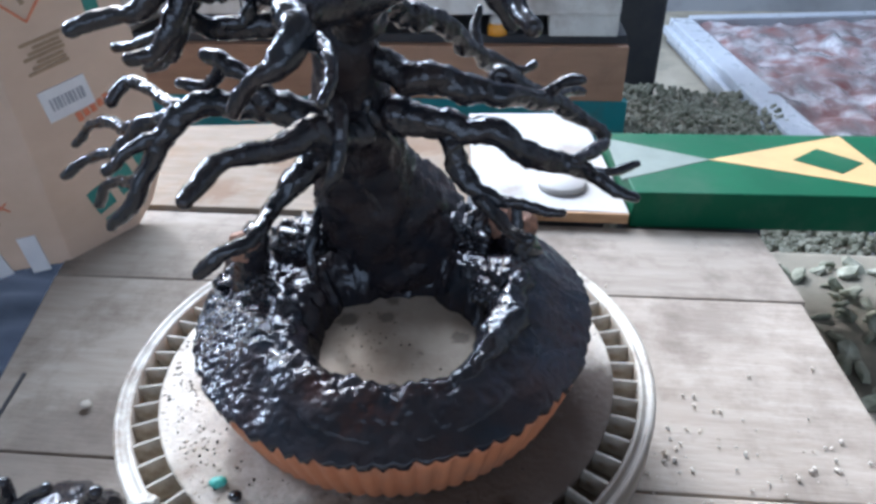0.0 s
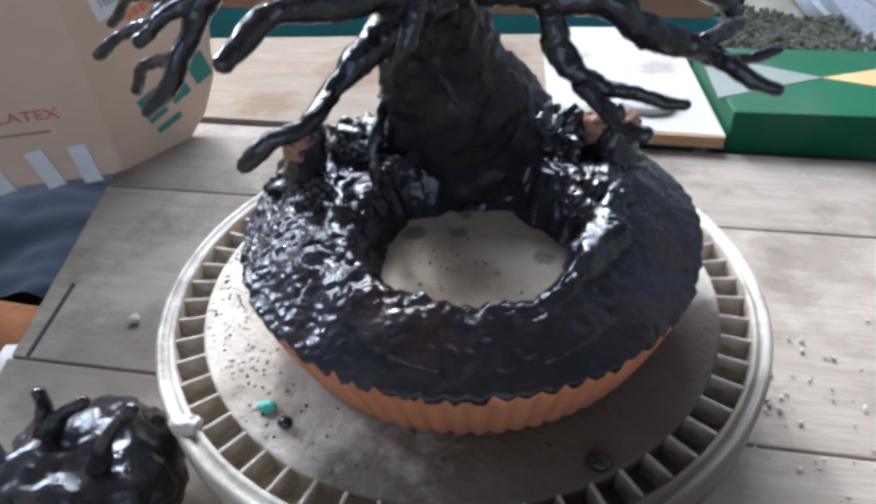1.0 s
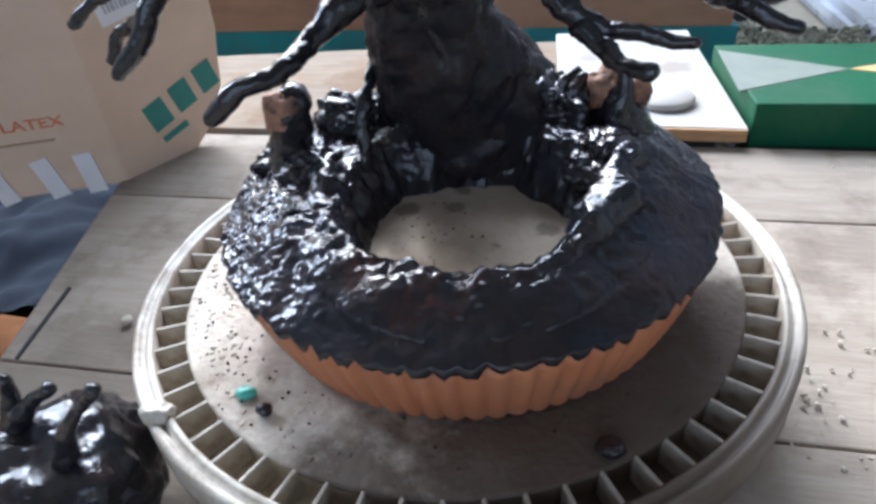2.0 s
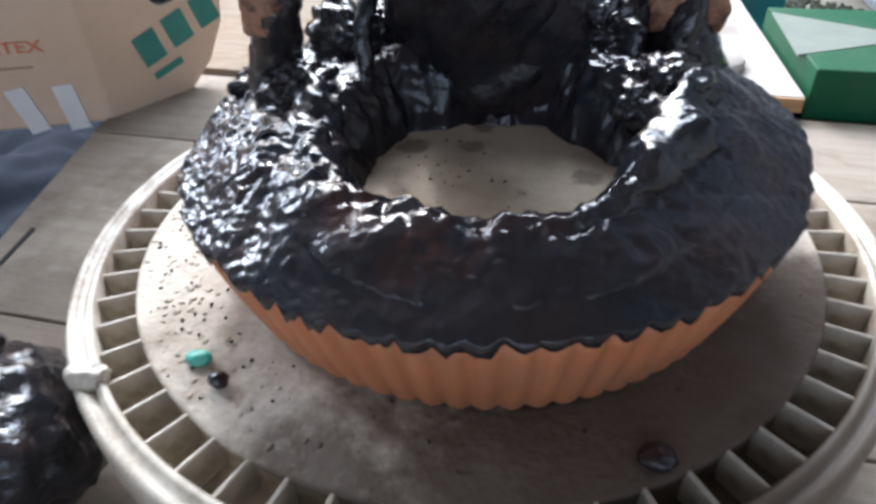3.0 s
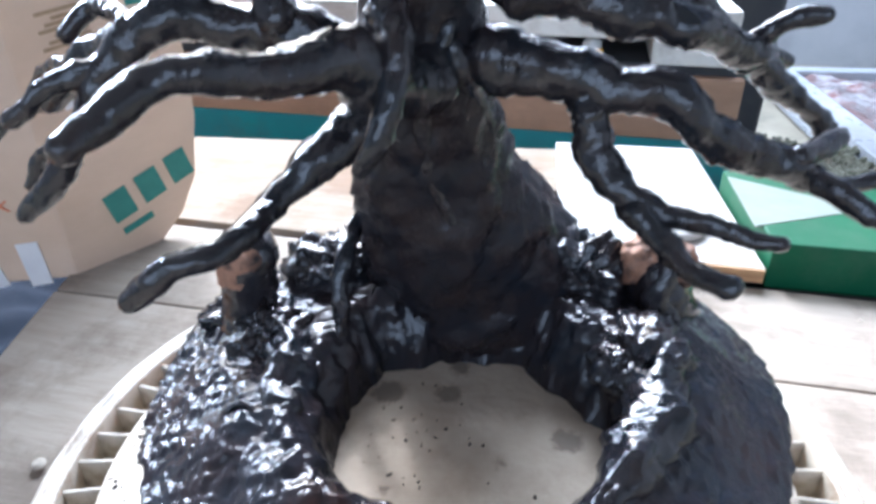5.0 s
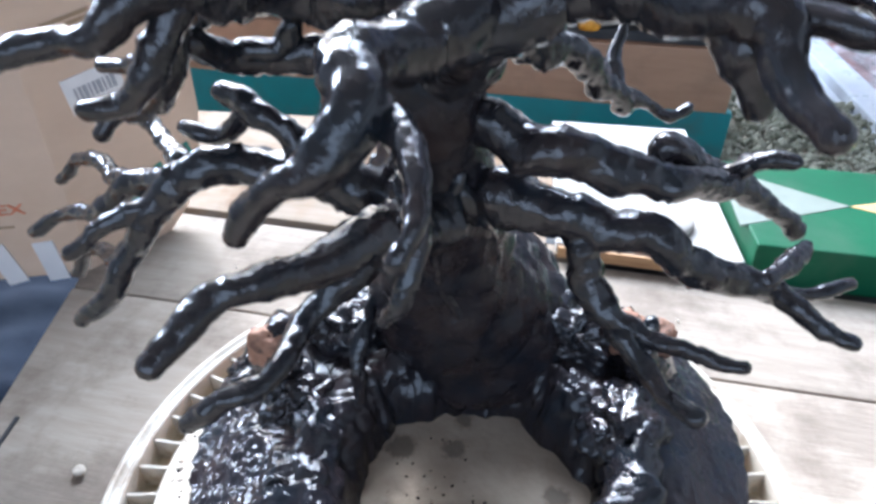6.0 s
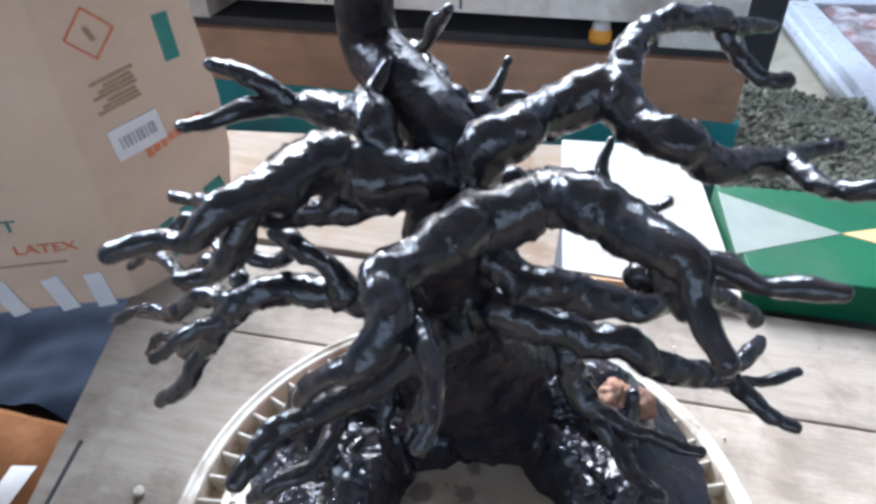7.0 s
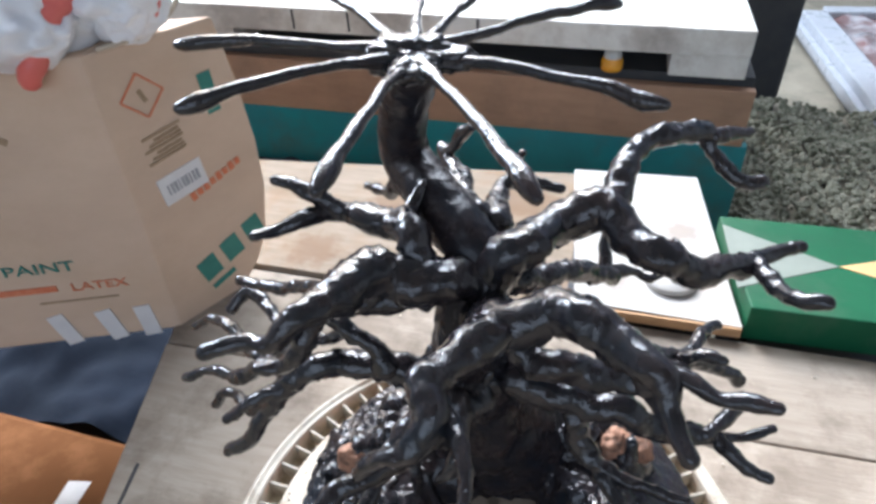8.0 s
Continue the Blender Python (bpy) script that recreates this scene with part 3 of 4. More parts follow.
for z, ax, ay in ((0.112, 0.064, 0.027), (0.120, 0.060, 0.027), (0.130, 0.054, 0.028), (0.142, 0.048, 0.028), (0.156, 0.042, 0.028), (0.172, 0.036, 0.026), (0.188, 0.030, 0.022), (0.200, 0.022, 0.016)):
    row = []
    for i in range(96):
        a = 2 * math.pi * i / 96
        g = (z - 0.112) / 0.088
        q = Vector(((0.004 - 0.016 * g) + ax * math.cos(a), 0.052 - 0.018 * g + ay * math.sin(a), z))
        h = 0.0020 * noise.noise(q * 60) + 0.0012 * noise.noise(q * 150) + 0.0006 * noise.noise(q * 380)
        row.append(bm.verts.new(q + Vector((math.cos(a), math.sin(a), 0)) * h))
    rows.append(row)
for a, b in zip(rows, rows[1:]):
    for i in range(96):
        k = (i + 1) % 96
        bm.faces.new((a[i], a[k], b[k], b[i]))
bm.faces.new(rows[-1])
part("trunk_foot", bm, BLACK_DRY, tree)
BOUGHS = {
    "front_arch": [(-0.002, -0.008, 0.288, 0.010), (0.010, -0.029, 0.304, 0.0095), (-0.003, -0.040, 0.305, 0.0085), (-0.009, -0.054, 0.302, 0.0080), (-0.006, -0.066, 0.299, 0.0072), (-0.012, -0.072, 0.291, 0.0062), (-0.022, -0.076, 0.283, 0.0050), (-0.032, -0.076, 0.272, 0.0035)],
    "front_second": [(-0.008, 0.000, 0.238, 0.013), (-0.018, -0.034, 0.245, 0.0095), (-0.033, -0.060, 0.250, 0.0060), (-0.046, -0.075, 0.247, 0.0050), (-0.053, -0.087, 0.240, 0.0038)],
    "front_twig": [(-0.006, -0.062, 0.294, 0.005), (0.004, -0.075, 0.293, 0.0042), (0.008, -0.086, 0.287, 0.0034), (0.006, -0.091, 0.281, 0.003)],
    "right_arch": [(0.000, -0.006, 0.290, 0.011), (0.012, -0.024, 0.304, 0.0105), (0.026, -0.020, 0.308, 0.0098), (0.041, -0.027, 0.314, 0.0092), (0.055, -0.038, 0.313, 0.0084), (0.064, -0.047, 0.310, 0.0066), (0.067, -0.054, 0.304, 0.0052), (0.073, -0.065, 0.299, 0.0038)],
    "right_arch_twig": [(0.060, -0.041, 0.309, 0.0055), (0.071, -0.045, 0.312, 0.0040), (0.080, -0.049, 0.310, 0.0034), (0.088, -0.050, 0.313, 0.0032), (0.096, -0.053, 0.315, 0.0022)],
    "fork_low": [(0.105, 0.021, 0.207, 0.005), (0.117, 0.014, 0.202, 0.0042), (0.132, 0.010, 0.196, 0.0032)],
    "fork_high": [(0.105, 0.021, 0.207, 0.005), (0.116, 0.026, 0.203, 0.0033), (0.134, 0.035, 0.204, 0.0028)],
    "fork_knob": [(0.100, 0.016, 0.214, 0.005), (0.112, 0.032, 0.215, 0.0042), (0.118, 0.040, 0.214, 0.003)],
    "stub": [(0.058, -0.040, 0.311, 0.007), (0.064, -0.043, 0.303, 0.0060), (0.066, -0.044, 0.296, 0.0045)],
    "right_rear": [(0.060, 0.020, 0.255, 0.007), (0.085, 0.040, 0.238, 0.006), (0.102, 0.052, 0.224, 0.0055), (0.120, 0.058, 0.210, 0.0050)],
    "right_rear_twig": [(0.085, 0.040, 0.238, 0.005), (0.096, 0.062, 0.234, 0.0042), (0.106, 0.078, 0.229, 0.0032)],
    "right_high": [(-0.004, 0.004, 0.298, 0.0105), (0.006, 0.008, 0.313, 0.0105), (0.022, 0.027, 0.316, 0.0098), (0.043, 0.036, 0.318, 0.0095), (0.053, 0.024, 0.315, 0.0090), (0.064, 0.014, 0.311, 0.0085), (0.082, 0.026, 0.303, 0.0072), (0.101, 0.041, 0.297, 0.0062)],
    "right_high_fork": [(0.101, 0.041, 0.297, 0.005), (0.112, 0.050, 0.297, 0.0042), (0.124, 0.059, 0.297, 0.0034)],
    "right_high_tip": [(0.101, 0.041, 0.297, 0.005), (0.108, 0.026, 0.299, 0.0046), (0.113, 0.013, 0.304, 0.0040), (0.122, 0.008, 0.309, 0.0038)],
    "right_back": [(0.043, 0.036, 0.318, 0.0078), (0.045, 0.052, 0.327, 0.0070), (0.052, 0.074, 0.331, 0.0064), (0.066, 0.087, 0.329, 0.0064), (0.084, 0.100, 0.324, 0.0060)],
    "right_back_fork": [(0.084, 0.100, 0.324, 0.005), (0.094, 0.108, 0.322, 0.0042), (0.104, 0.116, 0.319, 0.0036)],
    "right_back_tip": [(0.082, 0.099, 0.324, 0.005), (0.090, 0.094, 0.313, 0.0046), (0.100, 0.092, 0.306, 0.0044), (0.112, 0.095, 0.305, 0.0040)],
    "left_high": [(-0.004, 0.004, 0.296, 0.012), (-0.023, -0.004, 0.303, 0.0125), (-0.042, -0.008, 0.303, 0.0120), (-0.054, -0.025, 0.309, 0.0096), (-0.062, -0.041, 0.308, 0.0070), (-0.072, -0.050, 0.301, 0.0048), (-0.083, -0.050, 0.300, 0.0044), (-0.099, -0.055, 0.295, 0.0034)],
    "left_high_hook": [(-0.060, -0.038, 0.305, 0.0055), (-0.066, -0.044, 0.293, 0.0045), (-0.074, -0.046, 0.284, 0.0042), (-0.084, -0.048, 0.282, 0.0034)],
    "left_loop": [(-0.022, 0.006, 0.290, 0.0075), (-0.032, 0.004, 0.287, 0.0070), (-0.047, -0.002, 0.282, 0.0062), (-0.062, -0.010, 0.284, 0.0052), (-0.068, -0.022, 0.293, 0.0050)],
    "left_loop_twig": [(-0.062, -0.010, 0.285, 0.0045), (-0.052, -0.006, 0.286, 0.0044), (-0.046, -0.005, 0.294, 0.0040)],
    "left_link": [(-0.064, -0.038, 0.302, 0.0050), (-0.065, -0.036, 0.293, 0.0046), (-0.071, -0.034, 0.283, 0.0048), (-0.087, -0.030, 0.274, 0.0044)],
    "left_spur": [(-0.046, -0.008, 0.252, 0.0070), (-0.052, -0.007, 0.263, 0.0055), (-0.064, -0.005, 0.269, 0.0050), (-0.075, -0.003, 0.271, 0.0040)],
    "left_spur_twig": [(-0.064, -0.005, 0.268, 0.0042), (-0.077, -0.004, 0.256, 0.0040), (-0.090, -0.004, 0.257, 0.0034)],
    "left_top": [(-0.026, 0.000, 0.308, 0.0085), (-0.036, 0.010, 0.314, 0.0082), (-0.051, 0.016, 0.313, 0.0080), (-0.073, 0.022, 0.310, 0.0062), (-0.088, 0.009, 0.311, 0.0046), (-0.101, -0.003, 0.311, 0.0036)],
    "left_top_fork": [(-0.071, 0.022, 0.311, 0.0055), (-0.084, 0.021, 0.319, 0.0046), (-0.102, 0.023, 0.323, 0.0036)],
    "left_top_knob": [(-0.040, 0.014, 0.316, 0.006), (-0.036, 0.022, 0.324, 0.004), (-0.034, 0.026, 0.329, 0.0025)],
    "left_mid_twig": [(-0.060, -0.020, 0.302, 0.005), (-0.086, -0.002, 0.285, 0.0038), (-0.104, 0.006, 0.274, 0.0038), (-0.126, 0.013, 0.269, 0.0032)],
    "left_low": [(-0.010, 0.004, 0.238, 0.011), (-0.035, -0.007, 0.244, 0.0092), (-0.050, -0.006, 0.247, 0.0085), (-0.070, -0.014, 0.250, 0.0080), (-0.086, -0.020, 0.245, 0.0070), (-0.098, -0.026, 0.230, 0.0058), (-0.110, -0.031, 0.210, 0.0050), (-0.127, -0.034, 0.196, 0.0040)],
    "left_low_second": [(-0.095, -0.024, 0.236, 0.0055), (-0.116, -0.018, 0.214, 0.0046), (-0.132, -0.008, 0.206, 0.0040), (-0.143, -0.006, 0.202, 0.0040), (-0.151, -0.005, 0.191, 0.0034)],
    "left_low_third": [(-0.082, -0.018, 0.248, 0.0062), (-0.108, -0.012, 0.238, 0.0050), (-0.124, -0.010, 0.226, 0.0048), (-0.146, -0.004, 0.218, 0.0040), (-0.167, -0.002, 0.206, 0.0034)],
    "left_low_fourth": [(-0.100, -0.010, 0.240, 0.0055), (-0.128, 0.004, 0.230, 0.0045), (-0.146, 0.020, 0.227, 0.0042), (-0.166, 0.029, 0.220, 0.0040), (-0.182, 0.032, 0.209, 0.0034)],
    "left_low_hook": [(-0.090, -0.008, 0.246, 0.0055), (-0.112, 0.014, 0.246, 0.0048), (-0.132, 0.028, 0.247, 0.0044), (-0.146, 0.023, 0.237, 0.0036)],
    "right_rear_tip": [(0.080, 0.034, 0.241, 0.0050), (0.092, 0.032, 0.249, 0.0042), (0.101, 0.027, 0.251, 0.0034)],
    "left_low_twig": [(-0.090, -0.020, 0.240, 0.005), (-0.104, -0.030, 0.236, 0.0042), (-0.118, -0.036, 0.226, 0.0036)],
    "left_front": [(-0.012, 0.012, 0.222, 0.014), (-0.034, -0.008, 0.213, 0.0095), (-0.045, -0.030, 0.204, 0.0056), (-0.048, -0.050, 0.203, 0.0048), (-0.058, -0.060, 0.200, 0.0044), (-0.068, -0.064, 0.190, 0.0046)],
    "right_low": [(0.006, 0.010, 0.240, 0.0105), (0.040, 0.004, 0.236, 0.0092), (0.066, 0.006, 0.226, 0.0082), (0.088, 0.014, 0.215, 0.0072), (0.105, 0.021, 0.207, 0.0060)],
    "right_low_second": [(0.006, 0.006, 0.262, 0.0100), (0.034, 0.000, 0.258, 0.0085), (0.060, 0.008, 0.250, 0.0072), (0.084, 0.030, 0.240, 0.0060)],
    "right_low_twig": [(0.038, 0.004, 0.236, 0.0075), (0.043, -0.002, 0.215, 0.0064), (0.054, -0.007, 0.205, 0.0052), (0.076, -0.010, 0.202, 0.0038), (0.094, -0.011, 0.199, 0.0030)],
    "right_short": [(0.052, -0.006, 0.206, 0.005), (0.064, -0.020, 0.198, 0.0044), (0.077, -0.033, 0.196, 0.0038)],
    "rear_right": [(0.005, 0.020, 0.290, 0.008), (0.026, 0.046, 0.275, 0.0070), (0.046, 0.082, 0.248, 0.0060), (0.052, 0.098, 0.236, 0.005)],
    "rear_right_twig": [(0.048, 0.088, 0.244, 0.0045), (0.062, 0.100, 0.238, 0.0038), (0.072, 0.104, 0.232, 0.0036), (0.079, 0.111, 0.234, 0.003)],
    "rear_right_tip": [(0.046, 0.082, 0.248, 0.0048), (0.044, 0.094, 0.258, 0.004), (0.046, 0.102, 0.268, 0.003)],
    "rear_left": [(-0.036, 0.040, 0.312, 0.008), (-0.066, 0.080, 0.288, 0.0058), (-0.084, 0.104, 0.270, 0.0045), (-0.100, 0.118, 0.262, 0.0034)],
    "rear_top": [(-0.014, 0.028, 0.312, 0.008), (-0.032, 0.070, 0.308, 0.0064), (-0.044, 0.090, 0.310, 0.0050)],
    "rear_top_twig": [(-0.040, 0.084, 0.309, 0.0045), (-0.032, 0.076, 0.324, 0.0040), (-0.022, 0.069, 0.334, 0.0030)],
    "rear_far": [(-0.004, 0.028, 0.308, 0.008), (-0.012, 0.075, 0.292, 0.0058), (-0.014, 0.108, 0.280, 0.0050), (0.002, 0.116, 0.278, 0.0042), (0.018, 0.119, 0.276, 0.0032)],
    "centre_drop": [(-0.010, -0.024, 0.258, 0.0070), (-0.006, -0.034, 0.246, 0.0048), (-0.008, -0.040, 0.232, 0.0042), (-0.014, -0.040, 0.222, 0.0032)],
    "rear_far_twig": [(-0.013, 0.104, 0.282, 0.0042), (-0.008, 0.110, 0.290, 0.0036), (-0.004, 0.112, 0.299, 0.0032)],
}


def girth(z, r):
    """Stout boughs carry more paint than twigs and low branches."""
    return 0.78 + (0.12 if z > 0.27 else 0.06) * min(1, max(0, (r - 0.0055) / 0.003))


for key, rows in BOUGHS.items():
    part("twig" if "twig" in key or "fork" in key or "tip" in key else "branch", tube([(x, y, z, r * girth(z, r)) for x, y, z, r in rows], 0.17 if rows[0][3] > 0.008 else 0.24, 130, 18, 0.0014, 0.6), BLACK, tree)
# crown of spokes
part("hub", blob((-0.036, 0.034, 0.379), (0.020, 0.016, 0.0075), 0.32, 95, 5), BLACK, tree)
for x, y, z in ((-0.135, 0.027, 0.380), (-0.100, -0.027, 0.380), (-0.038, -0.060, 0.376), (0.021, -0.053, 0.377), (0.054, 0.012, 0.376), (0.035, 0.105, 0.380), (-0.024, 0.128, 0.380), (-0.060, 0.125, 0.380), (-0.106, 0.105, 0.380)):
    rows = []
    for f, r in ((0.08, 0.0040), (0.3, 0.0021), (0.55, 0.0021), (0.8, 0.0026), (0.93, 0.0033), (1.0, 0.0020)):
        rows.append((-0.038 + (x + 0.038) * f, 0.034 + (y - 0.034) * f, 0.378 + (z - 0.378) * f + 0.004 * math.sin(3 * f), r))
    part("spoke", tube(rows, 0.12, 160, 10, 0.0025, 0.5), BLACK, tree)
# roots that spread over the ring
ROOTS = [
    [(0.074, 0.022, 0.138, 0.010), (0.071, -0.008, 0.1395, 0.0100), (0.065, -0.034, 0.1380, 0.0085), (0.056, -0.053, 0.1355, 0.0060), (0.044, -0.066, 0.1340, 0.0034)],
    [(-0.056, 0.012, 0.140, 0.010), (-0.053, -0.014, 0.139, 0.009), (-0.045, -0.042, 0.137, 0.006)],
    [(-0.010, 0.050, 0.150, 0.018), (-0.045, 0.062, 0.140, 0.016), (-0.072, 0.056, 0.134, 0.012)],
    [(0.010, 0.050, 0.150, 0.018), (0.044, 0.064, 0.140, 0.016), (0.066, 0.068, 0.134, 0.012)],
    [(-0.036, 0.030, 0.185, 0.004), (-0.040, 0.006, 0.165, 0.0035), (-0.040, -0.002, 0.142, 0.003)],
]
for a, top, foot, lean in ((-1.9, 0.258, 0.195, 0.5), (-1.2, 0.250, 0.185, -0.35), (-0.5, 0.245, 0.190, 0.3), (-2.6, 0.245, 0.180, 0.25)):
    rows = []
    for k in range(6):
        f = k / 5
        z = top + (foot - top) * f
        g = (0.202 - z) / 0.055
        cx, cy, rad = (-0.015 + 0.009 * g, 0.027 + 0.021 * g, 0.0262 + 0.0108 * g) if z < 0.202 else (-0.013 - 0.002 * g, 0.027 + 0.016 * g, 0.0260 + 0.0085 * g)
        b = a + lean * (f - 0.5) + 0.25 * math.sin(5 * f + a * 3)
        rows.append((cx + (rad - 0.003 * f) * math.cos(b), cy + (rad - 0.003 * f) * math.sin(b), z, 0.0040 - 0.0016 * f + 0.0008 * math.sin(9 * f + a)))
    part("vein", tube(rows, 0.25, 110, 12, 0.002, 0.5), BLACK, tree)
for rows in ROOTS:
    part("root", tube(rows, 0.34, 95, 24, 0.002, 0.3), BLACK, tree)
for c, r in (((0.018, 0.062, 0.142), (0.028, 0.020, 0.018)), ((-0.026, 0.064, 0.142), (0.028, 0.020, 0.018)), ((0.064, 0.010, 0.140), (0.014, 0.020, 0.014)), ((-0.068, -0.004, 0.140), (0.012, 0.018, 0.012))):
    part("root_mass", blob(c, r, 0.32, 75, 5), BLACK, tree)
# stumps and lumps that stand in the ring
st = thing("left_stump", "clay stump half covered in black paint, set in the ring", "stump", (-0.076, 0.002, 0.130))
part("post", tube([(-0.078, 0.000, 0.118, 0.011), (-0.076, 0.000, 0.145, 0.010), (-0.070, 0.000, 0.172, 0.009)], 0.2, 120, 16), BLACK, st)
part("bare_top", blob((-0.074, -0.006, 0.168), (0.008, 0.006, 0.010), 0.25, 120, 4), CLAY, st, "bare orange clay")
st = thing("right_stump", "clay stump half covered in black paint, set in the ring", "stump", (0.072, 0.042, 0.130))
part("post", tube([(0.071, 0.044, 0.118, 0.016), (0.071, 0.042, 0.140, 0.0145), (0.070, 0.040, 0.160, 0.011)], 0.22, 110, 18), BLACK, st)
part("bare_top", blob((0.065, 0.040, 0.162), (0.0085, 0.008, 0.0105), 0.30, 130, 4), CLAY, st, "bare orange clay")
part("bare_side", blob((0.079, 0.041, 0.162), (0.0060, 0.007, 0.0085), 0.30, 130, 4), CLAY, st, "bare orange clay")
part("paint_drip", tube([(0.072, 0.036, 0.174, 0.0030), (0.0725, 0.032, 0.164, 0.0042), (0.070, 0.031, 0.152, 0.0055), (0.074, 0.030, 0.140, 0.0080)], 0.25, 120, 14), BLACK, st, "wet black paint run")
solo("black_lump", blob((0.044, 0.046, 0.147), (0.0175, 0.016, 0.0185), 0.30, 85, 5), BLACK, "glossy black lump beside the trunk", "lump", "", True)
solo("black_lump", blob((-0.054, 0.030, 0.146), (0.018, 0.015, 0.018), 0.30, 75, 5), BLACK, "glossy black lump beside the trunk", "lump", "", True)
solo("black_lump", blob((-0.090, 0.018, 0.128), (0.015, 0.020, 0.014), 0.35, 90, 5), BLACK, "low glossy black lump in the ring", "lump", "", True)
solo("wire_loop", tube([(-0.056 + 0.005 * math.cos(a), -0.048 + 0.004 * math.sin(a), 0.139 + 0.0035 * math.sin(a), 0.0011) for a in [k * 0.6 for k in range(11)]], 0.15, 160, 8, 0.001), BLACK, "small black wire loop on the ring", "wire loop", "", True)

# ---- second small black sculpture on the bench ----
fig = thing("small_sculpture", "small black-painted twig sculpture on the bench", "sculpture", (-0.167, -0.117, 0.0))
part("mass", blob((-0.167, -0.117, 0.032), (0.044, 0.048, 0.034), 0.13, 45, 5), BLACK, fig)
for rows in ([(-0.148, -0.120, 0.056, 0.006), (-0.131, -0.124, 0.087, 0.0034), (-0.121, -0.121, 0.099, 0.003), (-0.111, -0.121, 0.109, 0.0032)],
             [(-0.185, -0.112, 0.052, 0.007), (-0.173, -0.110, 0.072, 0.0045), (-0.162, -0.108, 0.082, 0.0034), (-0.151, -0.108, 0.090, 0.003)],
             [(-0.185, -0.112, 0.052, 0.006), (-0.178, -0.108, 0.076, 0.0038), (-0.173, -0.108, 0.092, 0.003)],
             [(-0.200, -0.125, 0.050, 0.007), (-0.214, -0.120, 0.064, 0.005), (-0.226, -0.112, 0.066, 0.003)]):
    part("twig", tube(rows, 0.15, 150, 12, 0.002, 0.3), BLACK, fig)

# ---- cardboard carton ----
A, B = Vector((-0.370, 0.212, 0)), Vector((-0.312, 0.335, 0))
FD = Vector((-0.92, -0.39, 0)).normalized()
CZ, CT = -0.004, 0.290
carton = thing("carton", "worn brown cardboard paint carton with teal and red print", "carton", (-0.45, 0.2, CZ))
bm = bmesh.new()
near, far = [], []
for u, v in ((0.0, CZ), (0.58, CZ), (0.78, 0.018), (0.93, 0.050), (1.0, 0.105), (1.01, 0.160), (0.96, 0.230), (0.90, CT), (0.0, CT)):
    q = A + (B - A) * u
    near.append(bm.verts.new((q.x, q.y, v)))
    far.append(bm.verts.new((q.x + FD.x * 0.36, q.y + FD.y * 0.36, v)))
bm.faces.new(near)
bm.faces.new(far[::-1])
for i in range(len(near)):
    k = (i + 1) % len(near)
    bm.faces.new((near[i], far[i], far[k], near[k]))
bmesh.ops.bevel(bm, geom=bm.edges[:], offset=0.003, segments=2, affect="EDGES", profile=0.6)
body = part("body", bm, CARD, carton, "", False)


def on_face(o, d, u, v, lift=0.0008):
    """A frame on the carton's face: u metres from the corner along d, v up."""
    n = d.cross(Vector((0, 0, 1)))
    if n.dot(Vector((0.3, -1, 0))) < 0:
        n = -n
    x = Vector((0, 0, 1)).cross(n)
    m = Matrix((x, Vector((0, 0, 1)), n)).transposed().to_4x4()
    m.translation = o + d * u + Vector((0, 0, v)) + n * lift
    return m


def patch(name, face, u, v, w, h, material, turn=0.0, thick=0.0006, label="", bevel=0.0, lift=0.0, parent=None):
    o, d = face
    bm = box((-w / 2, -h / 2, -0.0002), (w / 2, h / 2, thick), bevel)
    bm.transform(on_face(o, d, u, v, 0.0004 + lift) @ Matrix.Rotation(radians(turn), 4, "Z"))
    return part(name, bm, material, parent or carton, label, False)


FRONT, SIDE = (A, FD), (A, (B - A).normalized())
bm = text_mesh("PAINT", 0.0165)
bm.transform(on_face(*FRONT, 0.142, 0.086) @ Matrix.Diagonal((1.45, 1, 1, 1)))
part("print_word", bm, TEALINK, carton, "teal printed word", False)
bm = text_mesh("LATEX", 0.0135)
bm.transform(on_face(*FRONT, 0.088, 0.061) @ Matrix.Diagonal((1.35, 1, 1, 1)))
part("print_word", bm, REDINK, carton, "red printed word", False)
patch("print_bar", FRONT, 0.128, 0.066, 0.055, 0.007, REDINK)
patch("print_bar", FRONT, 0.085, 0.049, 0.075, 0.0016, BROWNINK)
patch("print_logo", FRONT, 0.155, 0.158, 0.075, 0.016, TEALINK, 4)
patch("print_logo", FRONT, 0.160, 0.146, 0.060, 0.004, TEALINK, 4)
patch("smudge", FRONT, 0.100, 0.236, 0.045, 0.006, BROWNINK, -35)
patch("smudge", FRONT, 0.150, 0.205, 0.006, 0.005, BROWNINK, 20)
for u, turn in ((0.030, 4), (0.066, 12), (0.112, 14)):
    patch("tape_strip", FRONT, u, 0.012, 0.017, 0.040, PAPER, turn, 0.0008, "white masking tape", 0.0)
sticker = patch("label", SIDE, 0.050, 0.152, 0.048, 0.029, PAPER, 7, 0.0008, "white barcode sticker")
for k in range(9):
    patch("barcode", SIDE, 0.034 + 0.0040 * k, 0.150 + 0.0005 * k, 0.0018 + 0.0008 * (k % 3), 0.011, GREYINK, 7, 0.0005, "", 0, 0.0008, sticker)
for k in range(8):
    patch("print_bar", SIDE, 0.056 + 0.0078 * k, 0.132 + 0.0022 * k, 0.0058, 0.009 - 0.002 * (k % 2), REDINK, 12)
for k in range(7):
    patch("print_line", SIDE, 0.044 + 0.002 * (k % 3), 0.183 + 0.0042 * k, 0.040 - 0.007 * (k % 3), 0.0024, BROWNINK, 8)
